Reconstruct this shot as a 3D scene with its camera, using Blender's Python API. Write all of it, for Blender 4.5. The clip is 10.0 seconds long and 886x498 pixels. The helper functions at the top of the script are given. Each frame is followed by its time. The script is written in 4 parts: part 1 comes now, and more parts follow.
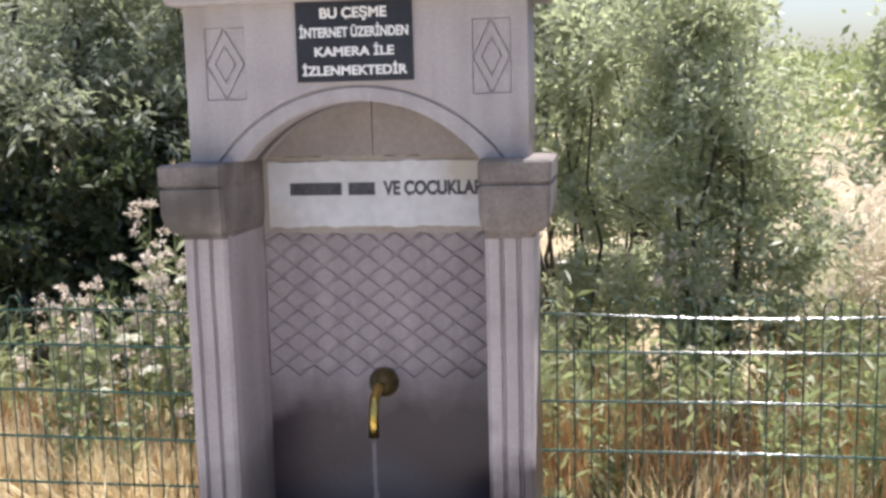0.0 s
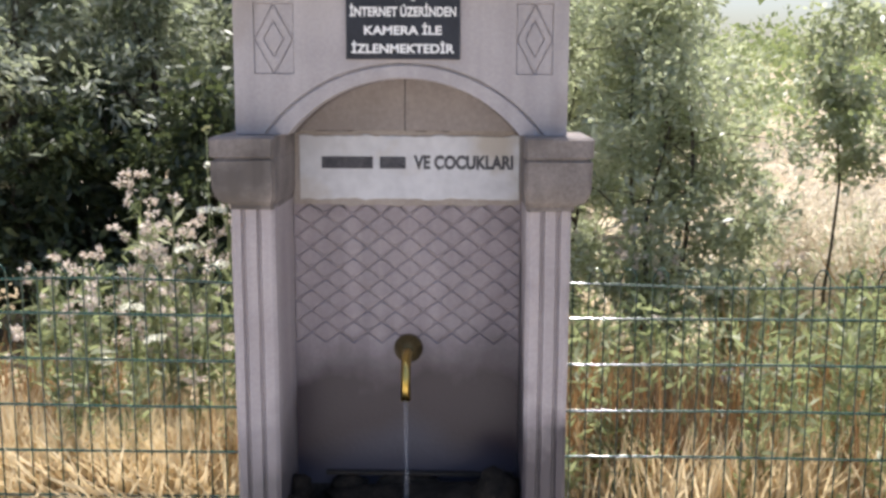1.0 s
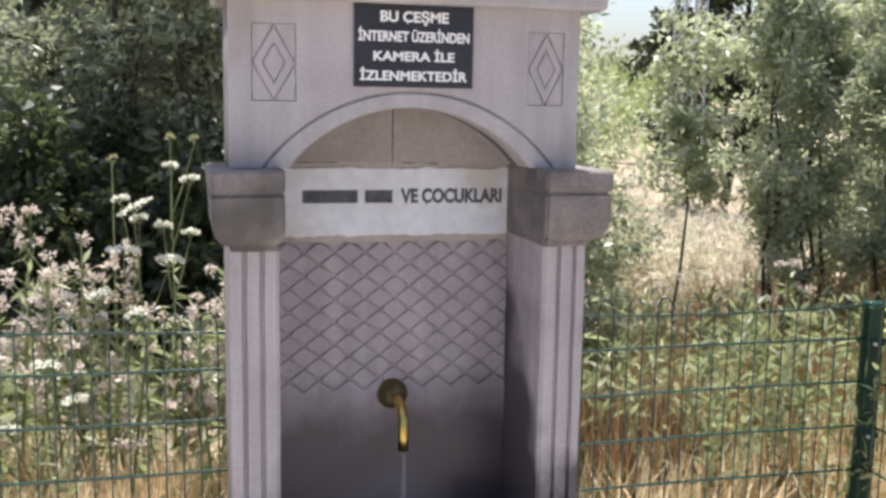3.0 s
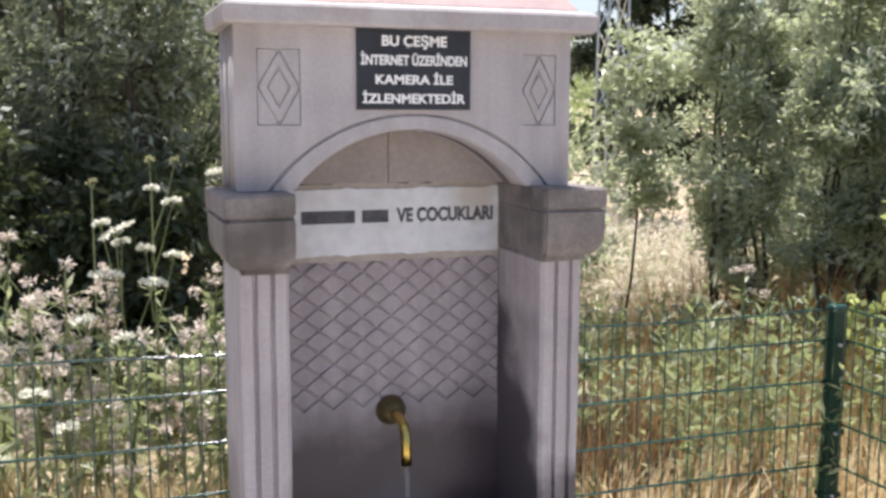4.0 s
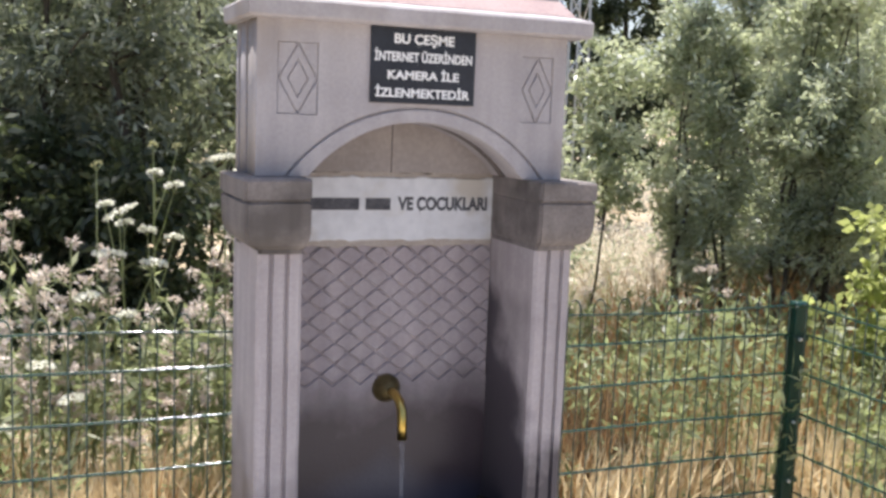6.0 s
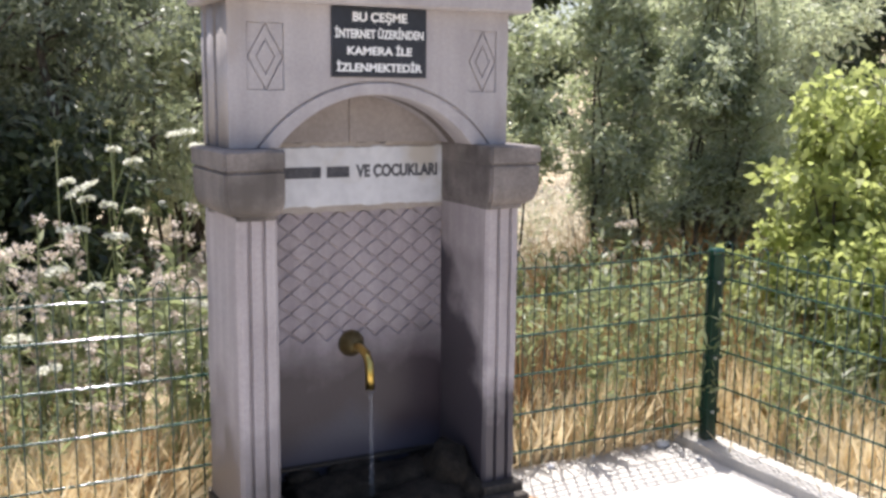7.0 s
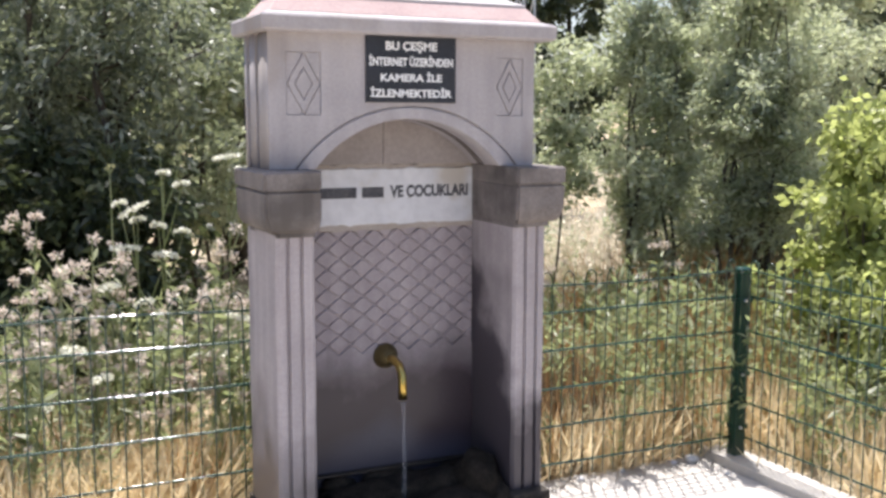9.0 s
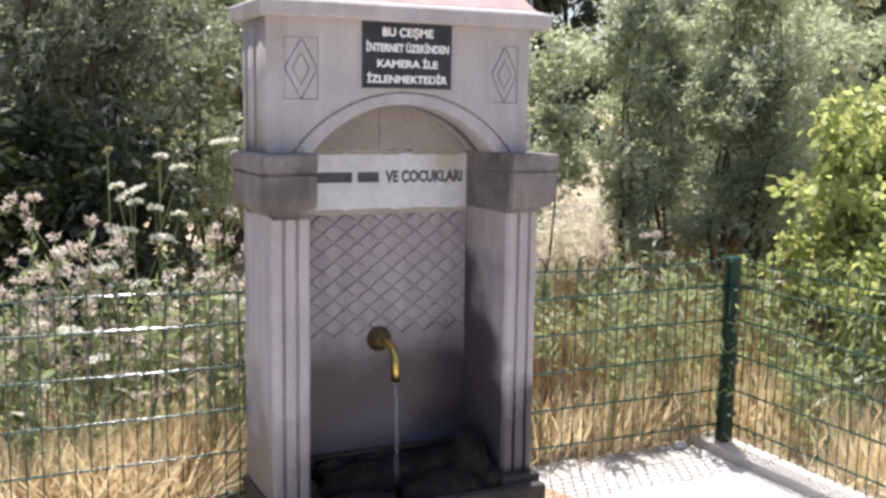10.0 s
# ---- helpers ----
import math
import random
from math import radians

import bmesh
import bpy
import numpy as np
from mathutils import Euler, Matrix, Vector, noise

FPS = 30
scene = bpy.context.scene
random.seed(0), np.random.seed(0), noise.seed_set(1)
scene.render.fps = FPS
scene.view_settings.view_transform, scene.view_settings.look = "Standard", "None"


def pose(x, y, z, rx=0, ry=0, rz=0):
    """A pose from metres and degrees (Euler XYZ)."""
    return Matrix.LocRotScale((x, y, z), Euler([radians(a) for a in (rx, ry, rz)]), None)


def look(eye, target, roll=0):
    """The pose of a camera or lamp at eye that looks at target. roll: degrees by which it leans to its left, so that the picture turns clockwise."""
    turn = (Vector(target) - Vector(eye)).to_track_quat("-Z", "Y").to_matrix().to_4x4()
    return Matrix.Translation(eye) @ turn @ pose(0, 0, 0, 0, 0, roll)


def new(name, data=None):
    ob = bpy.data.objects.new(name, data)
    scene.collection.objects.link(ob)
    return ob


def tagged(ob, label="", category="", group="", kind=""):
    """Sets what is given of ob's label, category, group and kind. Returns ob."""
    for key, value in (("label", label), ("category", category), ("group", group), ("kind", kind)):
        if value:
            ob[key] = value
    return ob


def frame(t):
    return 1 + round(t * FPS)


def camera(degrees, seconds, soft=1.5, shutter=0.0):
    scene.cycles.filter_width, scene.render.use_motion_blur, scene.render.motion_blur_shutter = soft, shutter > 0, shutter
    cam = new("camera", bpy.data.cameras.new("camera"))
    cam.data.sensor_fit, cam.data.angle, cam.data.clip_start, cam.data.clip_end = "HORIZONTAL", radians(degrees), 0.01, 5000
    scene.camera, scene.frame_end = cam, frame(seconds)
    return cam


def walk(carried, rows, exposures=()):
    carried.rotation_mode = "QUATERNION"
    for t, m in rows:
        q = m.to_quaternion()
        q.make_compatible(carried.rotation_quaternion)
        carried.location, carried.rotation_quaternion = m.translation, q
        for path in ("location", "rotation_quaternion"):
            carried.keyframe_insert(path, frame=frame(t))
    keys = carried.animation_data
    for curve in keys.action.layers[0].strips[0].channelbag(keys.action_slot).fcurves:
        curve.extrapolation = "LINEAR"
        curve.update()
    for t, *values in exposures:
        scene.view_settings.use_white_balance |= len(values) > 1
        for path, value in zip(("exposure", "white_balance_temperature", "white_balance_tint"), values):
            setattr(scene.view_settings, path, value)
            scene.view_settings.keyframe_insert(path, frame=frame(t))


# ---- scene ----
cam = camera(46.7, 10.0, soft=3.0)
PATH = [
    (0, (0.732, -3.08, 1.622), (0.429, -1.122, 1.346), -1.4),
    (0.5, (0.422, -3.229, 1.628), (0.335, -1.256, 1.315), -0.8),
    (1, (0.207, -3.3, 1.639), (0.16, -1.327, 1.314), 0.2),
    (1.5, (-0.031, -3.215, 1.619), (0.045, -1.238, 1.326), -1.6),
    (2, (-0.262, -3.139, 1.641), (-0.034, -1.175, 1.34), 0.7),
    (2.2, (-0.346, -3.121, 1.670), (-0.036, -1.165, 1.390), 0.4),
    (3.3, (-0.736, -2.994, 1.654), (-0.208, -1.085, 1.376), 1.0),
    (3.5, (-0.749, -3.002, 1.655), (-0.199, -1.098, 1.386), 0.6),
    (4, (-0.953, -3.0, 1.691), (-0.299, -1.128, 1.43), 0.2),
    (4.5, (-1.126, -2.994, 1.691), (-0.368, -1.164, 1.415), 1.0),
    (5, (-1.201, -3.006, 1.686), (-0.401, -1.191, 1.429), 1.2),
    (5.2, (-1.215, -3.010, 1.662), (-0.422, -1.191, 1.418), 0.9),
    (6.3, (-1.187, -3.167, 1.664), (-0.443, -1.329, 1.403), 2.5),
    (6.5, (-1.275, -3.172, 1.7), (-0.437, -1.375, 1.437), 2.1),
    (7, (-1.494, -3.318, 1.664), (-0.571, -1.571, 1.357), 0.6),
    (7.5, (-1.537, -3.382, 1.666), (-0.676, -1.608, 1.333), -0.5),
    (8, (-1.501, -3.451, 1.649), (-0.665, -1.655, 1.368), -0.2),
    (8.5, (-1.511, -3.472, 1.653), (-0.675, -1.675, 1.385), -0.0),
    (9, (-1.519, -3.518, 1.647), (-0.676, -1.723, 1.394), 0.2),
    (9.5, (-1.524, -3.546, 1.656), (-0.673, -1.754, 1.395), 0.7),
    (10, (-1.541, -3.568, 1.629), (-0.688, -1.779, 1.359), 0.9),
]
walk(cam, [(t, look(eye, target, roll)) for t, eye, target, roll in PATH], exposures=[(0.0, 0.85, 6300, 13), (10.0, 0.85, 6300, 13)])

# ---- light ----
SUN_FROM = Vector((0.14, 0.28, 1.0)).normalized()
elev = math.asin(SUN_FROM.z)
world = bpy.data.worlds.new("world")
scene.world = world
world.use_nodes = True
wn = world.node_tree.nodes
sky = wn.new("ShaderNodeTexSky")
sky.sky_type = "NISHITA"
sky.sun_disc = False
sky.sun_elevation = elev
sky.sun_rotation = math.atan2(SUN_FROM.x, SUN_FROM.y)
sky.dust_density = 3.0
wn["Background"].inputs["Strength"].default_value = 0.12
world.node_tree.links.new(sky.outputs[0], wn["Background"].inputs["Color"])
sun_data = bpy.data.lights.new("sun", "SUN")
sun_data.energy = 5.0
sun_data.angle = radians(0.5)
sun_data.color = (1.0, 0.95, 0.87)
sun = new("sun", sun_data)
sun.matrix_world = look(SUN_FROM * 20, (0, 0, 0))


# ---- materials ----
def mat(name, base, alt, rough=0.8, scale=6.0, fine=60.0, bump=0.3, metal=0.0, spots=None, spot_scale=3.0, spot_edge=0.6, streaks=0.0, spec=0.4, grain=0.8):
    """A surface that varies between two colours at two scales, with fine relief and, where given, stains."""
    m = bpy.data.materials.new(name)
    m.use_nodes = True
    n, l = m.node_tree.nodes, m.node_tree.links
    b = n["Principled BSDF"]
    geo = n.new("ShaderNodeNewGeometry")
    big, small = n.new("ShaderNodeTexNoise"), n.new("ShaderNodeTexNoise")
    for t, s, d in ((big, scale, 5.0), (small, fine, 6.0)):
        t.inputs["Scale"].default_value, t.inputs["Detail"].default_value = s, d
        l.new(geo.outputs["Position"], t.inputs["Vector"])
    mixf = n.new("ShaderNodeMath")
    mixf.operation = "ADD"
    half = n.new("ShaderNodeMath")
    half.operation = "MULTIPLY_ADD"
    half.inputs[1].default_value, half.inputs[2].default_value = grain, -grain / 2
    l.new(small.outputs["Fac"], half.inputs[0])
    l.new(big.outputs["Fac"], mixf.inputs[0])
    l.new(half.outputs[0], mixf.inputs[1])
    ramp = n.new("ShaderNodeValToRGB")
    ramp.color_ramp.elements[0].position, ramp.color_ramp.elements[1].position = 0.3, 0.72
    ramp.color_ramp.elements[0].color, ramp.color_ramp.elements[1].color = (*base, 1), (*alt, 1)
    l.new(mixf.outputs[0], ramp.inputs["Fac"])
    out = ramp.outputs["Color"]
    if spots:
        st = n.new("ShaderNodeTexNoise")
        st.inputs["Scale"].default_value, st.inputs["Detail"].default_value = spot_scale, 8.0
        l.new(geo.outputs["Position"], st.inputs["Vector"])
        sr = n.new("ShaderNodeValToRGB")
        sr.color_ramp.elements[0].position, sr.color_ramp.elements[1].position = spot_edge - 0.08, spot_edge + 0.08
        l.new(st.outputs["Fac"], sr.inputs["Fac"])
        mx = n.new("ShaderNodeMixRGB")
        mx.inputs["Color2"].default_value = (*spots, 1)
        l.new(sr.outputs["Color"], mx.inputs["Fac"])
        l.new(out, mx.inputs["Color1"])
        out = mx.outputs["Color"]
    if streaks:
        squeeze = n.new("ShaderNodeVectorMath")
        squeeze.operation = "MULTIPLY"
        squeeze.inputs[1].default_value = (16.0, 16.0, 1.3)
        l.new(geo.outputs["Position"], squeeze.inputs[0])
        run = n.new("ShaderNodeTexNoise")
        run.inputs["Scale"].default_value, run.inputs["Detail"].default_value = 1.0, 5.0
        l.new(squeeze.outputs[0], run.inputs["Vector"])
        fade = n.new("ShaderNodeMapRange")
        fade.inputs["From Min"].default_value, fade.inputs["From Max"].default_value = 0.36, 0.68
        fade.inputs["To Min"].default_value, fade.inputs["To Max"].default_value = 1.0 - streaks, 1.0 + 0.5 * streaks
        l.new(run.outputs["Fac"], fade.inputs["Value"])
        wash = n.new("ShaderNodeVectorMath")
        wash.operation = "SCALE"
        l.new(out, wash.inputs[0])
        l.new(fade.outputs[0], wash.inputs["Scale"])
        out = wash.outputs[0]
    l.new(out, b.inputs["Base Color"])
    b.inputs["Roughness"].default_value, b.inputs["Metallic"].default_value = rough, metal
    b.inputs["Specular IOR Level"].default_value = spec
    if bump:
        bp = n.new("ShaderNodeBump")
        bp.inputs["Strength"].default_value, bp.inputs["Distance"].default_value = bump, 0.004
        l.new(small.outputs["Fac"], bp.inputs["Height"])
        l.new(bp.outputs["Normal"], b.inputs["Normal"])
    return m


def wet_stone(name, base, alt, wet, level, reach, soft=0.155, inward=0.0, sheen=None):
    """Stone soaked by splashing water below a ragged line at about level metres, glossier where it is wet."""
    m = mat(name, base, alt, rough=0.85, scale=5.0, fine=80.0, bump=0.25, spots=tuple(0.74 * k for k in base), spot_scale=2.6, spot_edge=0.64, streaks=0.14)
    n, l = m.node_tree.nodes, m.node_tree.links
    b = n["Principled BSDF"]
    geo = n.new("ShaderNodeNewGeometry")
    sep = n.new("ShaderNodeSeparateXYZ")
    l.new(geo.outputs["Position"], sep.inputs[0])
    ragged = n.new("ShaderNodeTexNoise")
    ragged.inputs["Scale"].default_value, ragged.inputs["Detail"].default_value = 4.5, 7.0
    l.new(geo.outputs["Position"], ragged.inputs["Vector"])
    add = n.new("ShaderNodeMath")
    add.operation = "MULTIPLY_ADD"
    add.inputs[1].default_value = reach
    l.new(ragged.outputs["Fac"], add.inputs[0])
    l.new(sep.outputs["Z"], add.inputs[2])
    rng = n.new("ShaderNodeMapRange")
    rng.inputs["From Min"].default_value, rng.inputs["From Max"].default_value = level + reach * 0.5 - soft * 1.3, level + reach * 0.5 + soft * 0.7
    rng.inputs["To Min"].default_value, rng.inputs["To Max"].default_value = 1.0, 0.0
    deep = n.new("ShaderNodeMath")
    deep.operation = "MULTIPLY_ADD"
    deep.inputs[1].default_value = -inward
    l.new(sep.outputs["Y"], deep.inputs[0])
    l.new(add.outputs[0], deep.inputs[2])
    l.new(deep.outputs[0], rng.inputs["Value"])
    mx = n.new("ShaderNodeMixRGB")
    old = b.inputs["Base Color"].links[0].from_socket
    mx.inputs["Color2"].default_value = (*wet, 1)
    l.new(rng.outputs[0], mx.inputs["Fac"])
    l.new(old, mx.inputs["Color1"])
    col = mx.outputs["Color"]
    if sheen:
        # bluish sky reflection painted into the wet stone, widest near the basin
        side = n.new("ShaderNodeMath")
        side.operation = "ABSOLUTE"
        l.new(sep.outputs["X"], side.inputs[0])
        cone = n.new("ShaderNodeMath")
        cone.operation = "MULTIPLY_ADD"
        cone.inputs[1].default_value = 0.42
        l.new(side.outputs[0], cone.inputs[0])
        l.new(sep.outputs["Z"], cone.inputs[2])
        jag = n.new("ShaderNodeMath")
        jag.operation = "MULTIPLY_ADD"
        jag.inputs[1].default_value = 0.16
        l.new(ragged.outputs["Fac"], jag.inputs[0])
        l.new(cone.outputs[0], jag.inputs[2])
        sheen_fac = n.new("ShaderNodeMapRange")
        sheen_fac.inputs["From Min"].default_value, sheen_fac.inputs["From Max"].default_value = 0.44, 0.56
        sheen_fac.inputs["To Min"].default_value, sheen_fac.inputs["To Max"].default_value = 0.85, 0.0
        l.new(jag.outputs[0], sheen_fac.inputs["Value"])
        sheen_mix = n.new("ShaderNodeMixRGB")
        sheen_mix.inputs["Color2"].default_value = (*sheen, 1)
        l.new(sheen_fac.outputs[0], sheen_mix.inputs["Fac"])
        l.new(col, sheen_mix.inputs["Color1"])
        col = sheen_mix.outputs["Color"]
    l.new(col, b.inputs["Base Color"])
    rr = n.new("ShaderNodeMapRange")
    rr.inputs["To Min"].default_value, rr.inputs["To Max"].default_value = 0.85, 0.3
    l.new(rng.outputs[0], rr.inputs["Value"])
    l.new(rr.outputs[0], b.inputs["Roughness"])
    return m


def leafy(name, dark, light, through_col, gloss=0.45, share=0.4):
    """Leaves, each of its own shade, that let some light through."""
    m = bpy.data.materials.new(name)
    m.use_nodes = True
    n, l = m.node_tree.nodes, m.node_tree.links
    b = n["Principled BSDF"]
    geo = n.new("ShaderNodeNewGeometry")
    ramp = n.new("ShaderNodeValToRGB")
    ramp.color_ramp.elements[0].color, ramp.color_ramp.elements[1].color = (*dark, 1), (*light, 1)
    patch = n.new("ShaderNodeTexNoise")
    patch.inputs["Scale"].default_value, patch.inputs["Detail"].default_value = 3.2, 3.0
    l.new(geo.outputs["Position"], patch.inputs["Vector"])
    spread = n.new("ShaderNodeMath")
    spread.operation = "MULTIPLY_ADD"
    spread.inputs[1].default_value, spread.inputs[2].default_value = 2.2, -1.1
    l.new(patch.outputs["Fac"], spread.inputs[0])
    both = n.new("ShaderNodeMath")
    both.operation = "ADD"
    both.use_clamp = True
    l.new(spread.outputs[0], both.inputs[0])
    l.new(geo.outputs["Random Per Island"], both.inputs[1])
    l.new(both.outputs[0], ramp.inputs["Fac"])
    l.new(ramp.outputs["Color"], b.inputs["Base Color"])
    b.inputs["Roughness"].default_value = gloss
    tr = n.new("ShaderNodeBsdfTranslucent")
    tr.inputs["Color"].default_value = (*through_col, 1)
    mx = n.new("ShaderNodeMixShader")
    mx.inputs["Fac"].default_value = share
    l.new(b.outputs[0], mx.inputs[1])
    l.new(tr.outputs[0], mx.inputs[2])
    l.new(mx.outputs[0], n["Material Output"].inputs["Surface"])
    return m


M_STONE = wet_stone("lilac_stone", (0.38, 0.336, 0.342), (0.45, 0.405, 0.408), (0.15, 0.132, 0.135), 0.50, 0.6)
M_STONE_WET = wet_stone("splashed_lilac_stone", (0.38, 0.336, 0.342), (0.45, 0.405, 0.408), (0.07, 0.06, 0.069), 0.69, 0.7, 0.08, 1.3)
M_BLOCK = mat("upper_stone", (0.362, 0.336, 0.346), (0.432, 0.402, 0.408), 0.85, 4.0, 90.0, 0.2, spots=(0.33, 0.29, 0.265), spot_scale=2.3, spot_edge=0.62, streaks=0.10)
M_BACK = wet_stone("panel_stone", (0.335, 0.288, 0.302), (0.40, 0.352, 0.362), (0.050, 0.037, 0.045), 0.70, 0.42, 0.125, sheen=(0.070, 0.071, 0.098))
M_TYMP = mat("tympanum_stone", (0.27, 0.238, 0.228), (0.35, 0.313, 0.30), 0.9, 5.0, 70.0, 0.3)
M_CAP = mat("capital_stone", (0.165, 0.145, 0.138), (0.255, 0.225, 0.212), 0.9, 6.0, 90.0, 0.5, streaks=0.15, spots=(0.105, 0.092, 0.085), spot_scale=4.0, spot_edge=0.56)
M_JOINT = mat("dark_joint", (0.09, 0.075, 0.07), (0.16, 0.135, 0.125), 0.95, 8.0, 90.0, 0.2)
M_MORTAR = mat("mortar", (0.33, 0.285, 0.25), (0.43, 0.38, 0.34), 0.95, 9.0, 110.0, 0.7)
M_ROOF = mat("pink_stone", (0.46, 0.34, 0.33), (0.56, 0.43, 0.41), 0.9, 6.0, 80.0, 0.3)
M_MARBLE = mat("white_marble", (0.54, 0.545, 0.575), (0.66, 0.665, 0.695), 0.45, 3.5, 30.0, 0.05, spots=(0.50, 0.465, 0.42), spot_scale=5.0, spot_edge=0.63)
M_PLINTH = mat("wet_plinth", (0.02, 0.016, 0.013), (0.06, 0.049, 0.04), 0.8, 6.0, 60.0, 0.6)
M_MOSS = mat("wet_moss", (0.013, 0.011, 0.009), (0.038, 0.031, 0.024), 0.95, 20.0, 120.0, 1.0, spec=0.15)
M_PAINT = mat("black_sign_paint", (0.012, 0.015, 0.024), (0.022, 0.026, 0.038), 0.35, 5.0, 60.0, 0.05)
M_WHITE = mat("white_lettering", (0.78, 0.78, 0.78), (0.86, 0.86, 0.86), 0.6, 8.0, 80.0, 0.0)
M_INK = mat("engraved_lettering", (0.05, 0.05, 0.06), (0.10, 0.10, 0.11), 0.7, 30.0, 90.0, 0.0)
M_BRASS = mat("brass", (0.52, 0.36, 0.09), (0.66, 0.48, 0.15), 0.28, 14.0, 90.0, 0.1, metal=1.0)
M_BRASS_OLD = mat("tarnished_brass", (0.10, 0.075, 0.03), (0.19, 0.14, 0.06), 0.5, 25.0, 90.0, 0.3, metal=0.6)
M_GREEN = mat("green_coated_steel", (0.004, 0.035, 0.022), (0.008, 0.055, 0.034), 0.15, 9.0, 60.0, 0.0, spec=0.9)
M_POST = mat("green_post_paint", (0.004, 0.026, 0.018), (0.008, 0.042, 0.028), 0.35, 9.0, 60.0, 0.05, spots=(0.12, 0.05, 0.03), spot_scale=9.0, spot_edge=0.74)
M_PAVE = mat("pale_concrete", (0.40, 0.378, 0.352), (0.50, 0.475, 0.445), 0.9, 3.0, 70.0, 0.4, spots=(0.36, 0.30, 0.235), spot_scale=2.2, spot_edge=0.66)
M_CLAY = mat("clay_stain", (0.34, 0.22, 0.14), (0.42, 0.29, 0.19), 0.8, 9.0, 70.0, 0.3)
M_SOIL = mat("dry_soil", (0.25, 0.19, 0.12), (0.41, 0.33, 0.215), 0.95, 0.9, 14.0, 0.8, grain=1.6, spots=(0.44, 0.38, 0.275), spot_scale=0.6, spot_edge=0.56)
M_BARK = mat("bark", (0.045, 0.036, 0.028), (0.11, 0.09, 0.07), 0.95, 9.0, 60.0, 1.0)
M_STEEL = mat("galvanised_steel", (0.52, 0.54, 0.56), (0.64, 0.66, 0.68), 0.45, 7.0, 60.0, 0.1, metal=0.6)
M_ROCK = mat("grey_rock", (0.16, 0.17, 0.19), (0.30, 0.31, 0.33), 0.9, 4.0, 30.0, 0.9)
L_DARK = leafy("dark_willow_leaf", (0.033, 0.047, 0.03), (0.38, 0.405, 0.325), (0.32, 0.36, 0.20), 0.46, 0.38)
L_GREY = leafy("grey_willow_leaf", (0.05, 0.068, 0.042), (0.50, 0.525, 0.45), (0.44, 0.49, 0.30), 0.44, 0.40)
L_WILLOW = leafy("silver_willow_leaf", (0.115, 0.14, 0.072), (0.60, 0.62, 0.50), (0.58, 0.63, 0.38), 0.40, 0.44)
L_BRIGHT = leafy("bright_leaf", (0.15, 0.18, 0.055), (0.44, 0.47, 0.20), (0.56, 0.62, 0.22), 0.42, 0.50)
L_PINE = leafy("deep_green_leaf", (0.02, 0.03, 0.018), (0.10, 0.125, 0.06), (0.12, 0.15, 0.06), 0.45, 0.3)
L_WEED = leafy("weed_leaf", (0.055, 0.08, 0.03), (0.40, 0.425, 0.27), (0.42, 0.48, 0.22), 0.45, 0.42)
L_STRAW = leafy("straw", (0.60, 0.47, 0.27), (0.88, 0.79, 0.58), (0.78, 0.64, 0.40), 0.6, 0.42)
L_SEED = leafy("pale_seed_heads", (0.56, 0.465, 0.385), (0.84, 0.775, 0.70), (0.66, 0.58, 0.49), 0.8, 0.35)
L_FLOWER = leafy("white_umbel", (0.72, 0.72, 0.62), (0.85, 0.85, 0.78), (0.6, 0.6, 0.45), 0.7, 0.3)
L_BUD = leafy("green_bud", (0.22, 0.22, 0.11), (0.38, 0.37, 0.22), (0.36, 0.37, 0.18), 0.6, 0.3)
L_PALE = leafy("bleached_grass", (0.58, 0.50, 0.38), (0.84, 0.80, 0.71), (0.72, 0.65, 0.52), 0.6, 0.42)
L_RUST = leafy("rusty_stalks", (0.30, 0.16, 0.07), (0.52, 0.33, 0.17), (0.45, 0.26, 0.11), 0.6, 0.35)
# dry stalks with the shade beside the fountain put into their colour
L_RUST_SHADE = leafy("shade_brown_stalks", (0.11, 0.075, 0.045), (0.26, 0.19, 0.115), (0.20, 0.135, 0.075), 0.7, 0.25)
L_HILL = leafy("far_scrub", (0.14, 0.19, 0.08), (0.30, 0.35, 0.16), (0.3, 0.36, 0.14), 0.6, 0.35)

M_WATER = bpy.data.materials.new("water")
M_WATER.use_nodes = True
wt = M_WATER.node_tree
wb = wt.nodes["Principled BSDF"]
wb.inputs["Roughness"].default_value, wb.inputs["IOR"].default_value = 0.1, 1.33
wb.inputs["Base Color"].default_value = (0.55, 0.58, 0.64, 1)
clear, blend = wt.nodes.new("ShaderNodeBsdfTransparent"), wt.nodes.new("ShaderNodeMixShader")
blend.inputs["Fac"].default_value = 0.92
wt.links.new(wb.outputs[0], blend.inputs[1])
wt.links.new(clear.outputs[0], blend.inputs[2])
wt.links.new(blend.outputs[0], wt.nodes["Material Output"].inputs["Surface"])


# ---- builders ----
def empty(name, label, category, group="", place=(0, 0, 0)):
    ob = new(name)
    ob.location = place
    return tagged(ob, label, category, group)


def link_mesh(name, me, material, parent=None, label="", smooth=False):
    if material:
        me.materials.append(material)
    ob = new(name, me)
    if parent:
        ob.parent = parent
        ob.matrix_parent_inverse = Matrix.Translation(-parent.location) if parent.parent is None else Matrix()
    if label:
        tagged(ob, label)
    if smooth:
        for p in me.polygons:
            p.use_smooth = True
    return ob


def part(name, bm, material, parent=None, label="", smooth=False):
    me = bpy.data.meshes.new(name)
    bmesh.ops.recalc_face_normals(bm, faces=bm.faces)
    bm.to_mesh(me)
    bm.free()
    return link_mesh(name, me, material, parent, label, smooth)


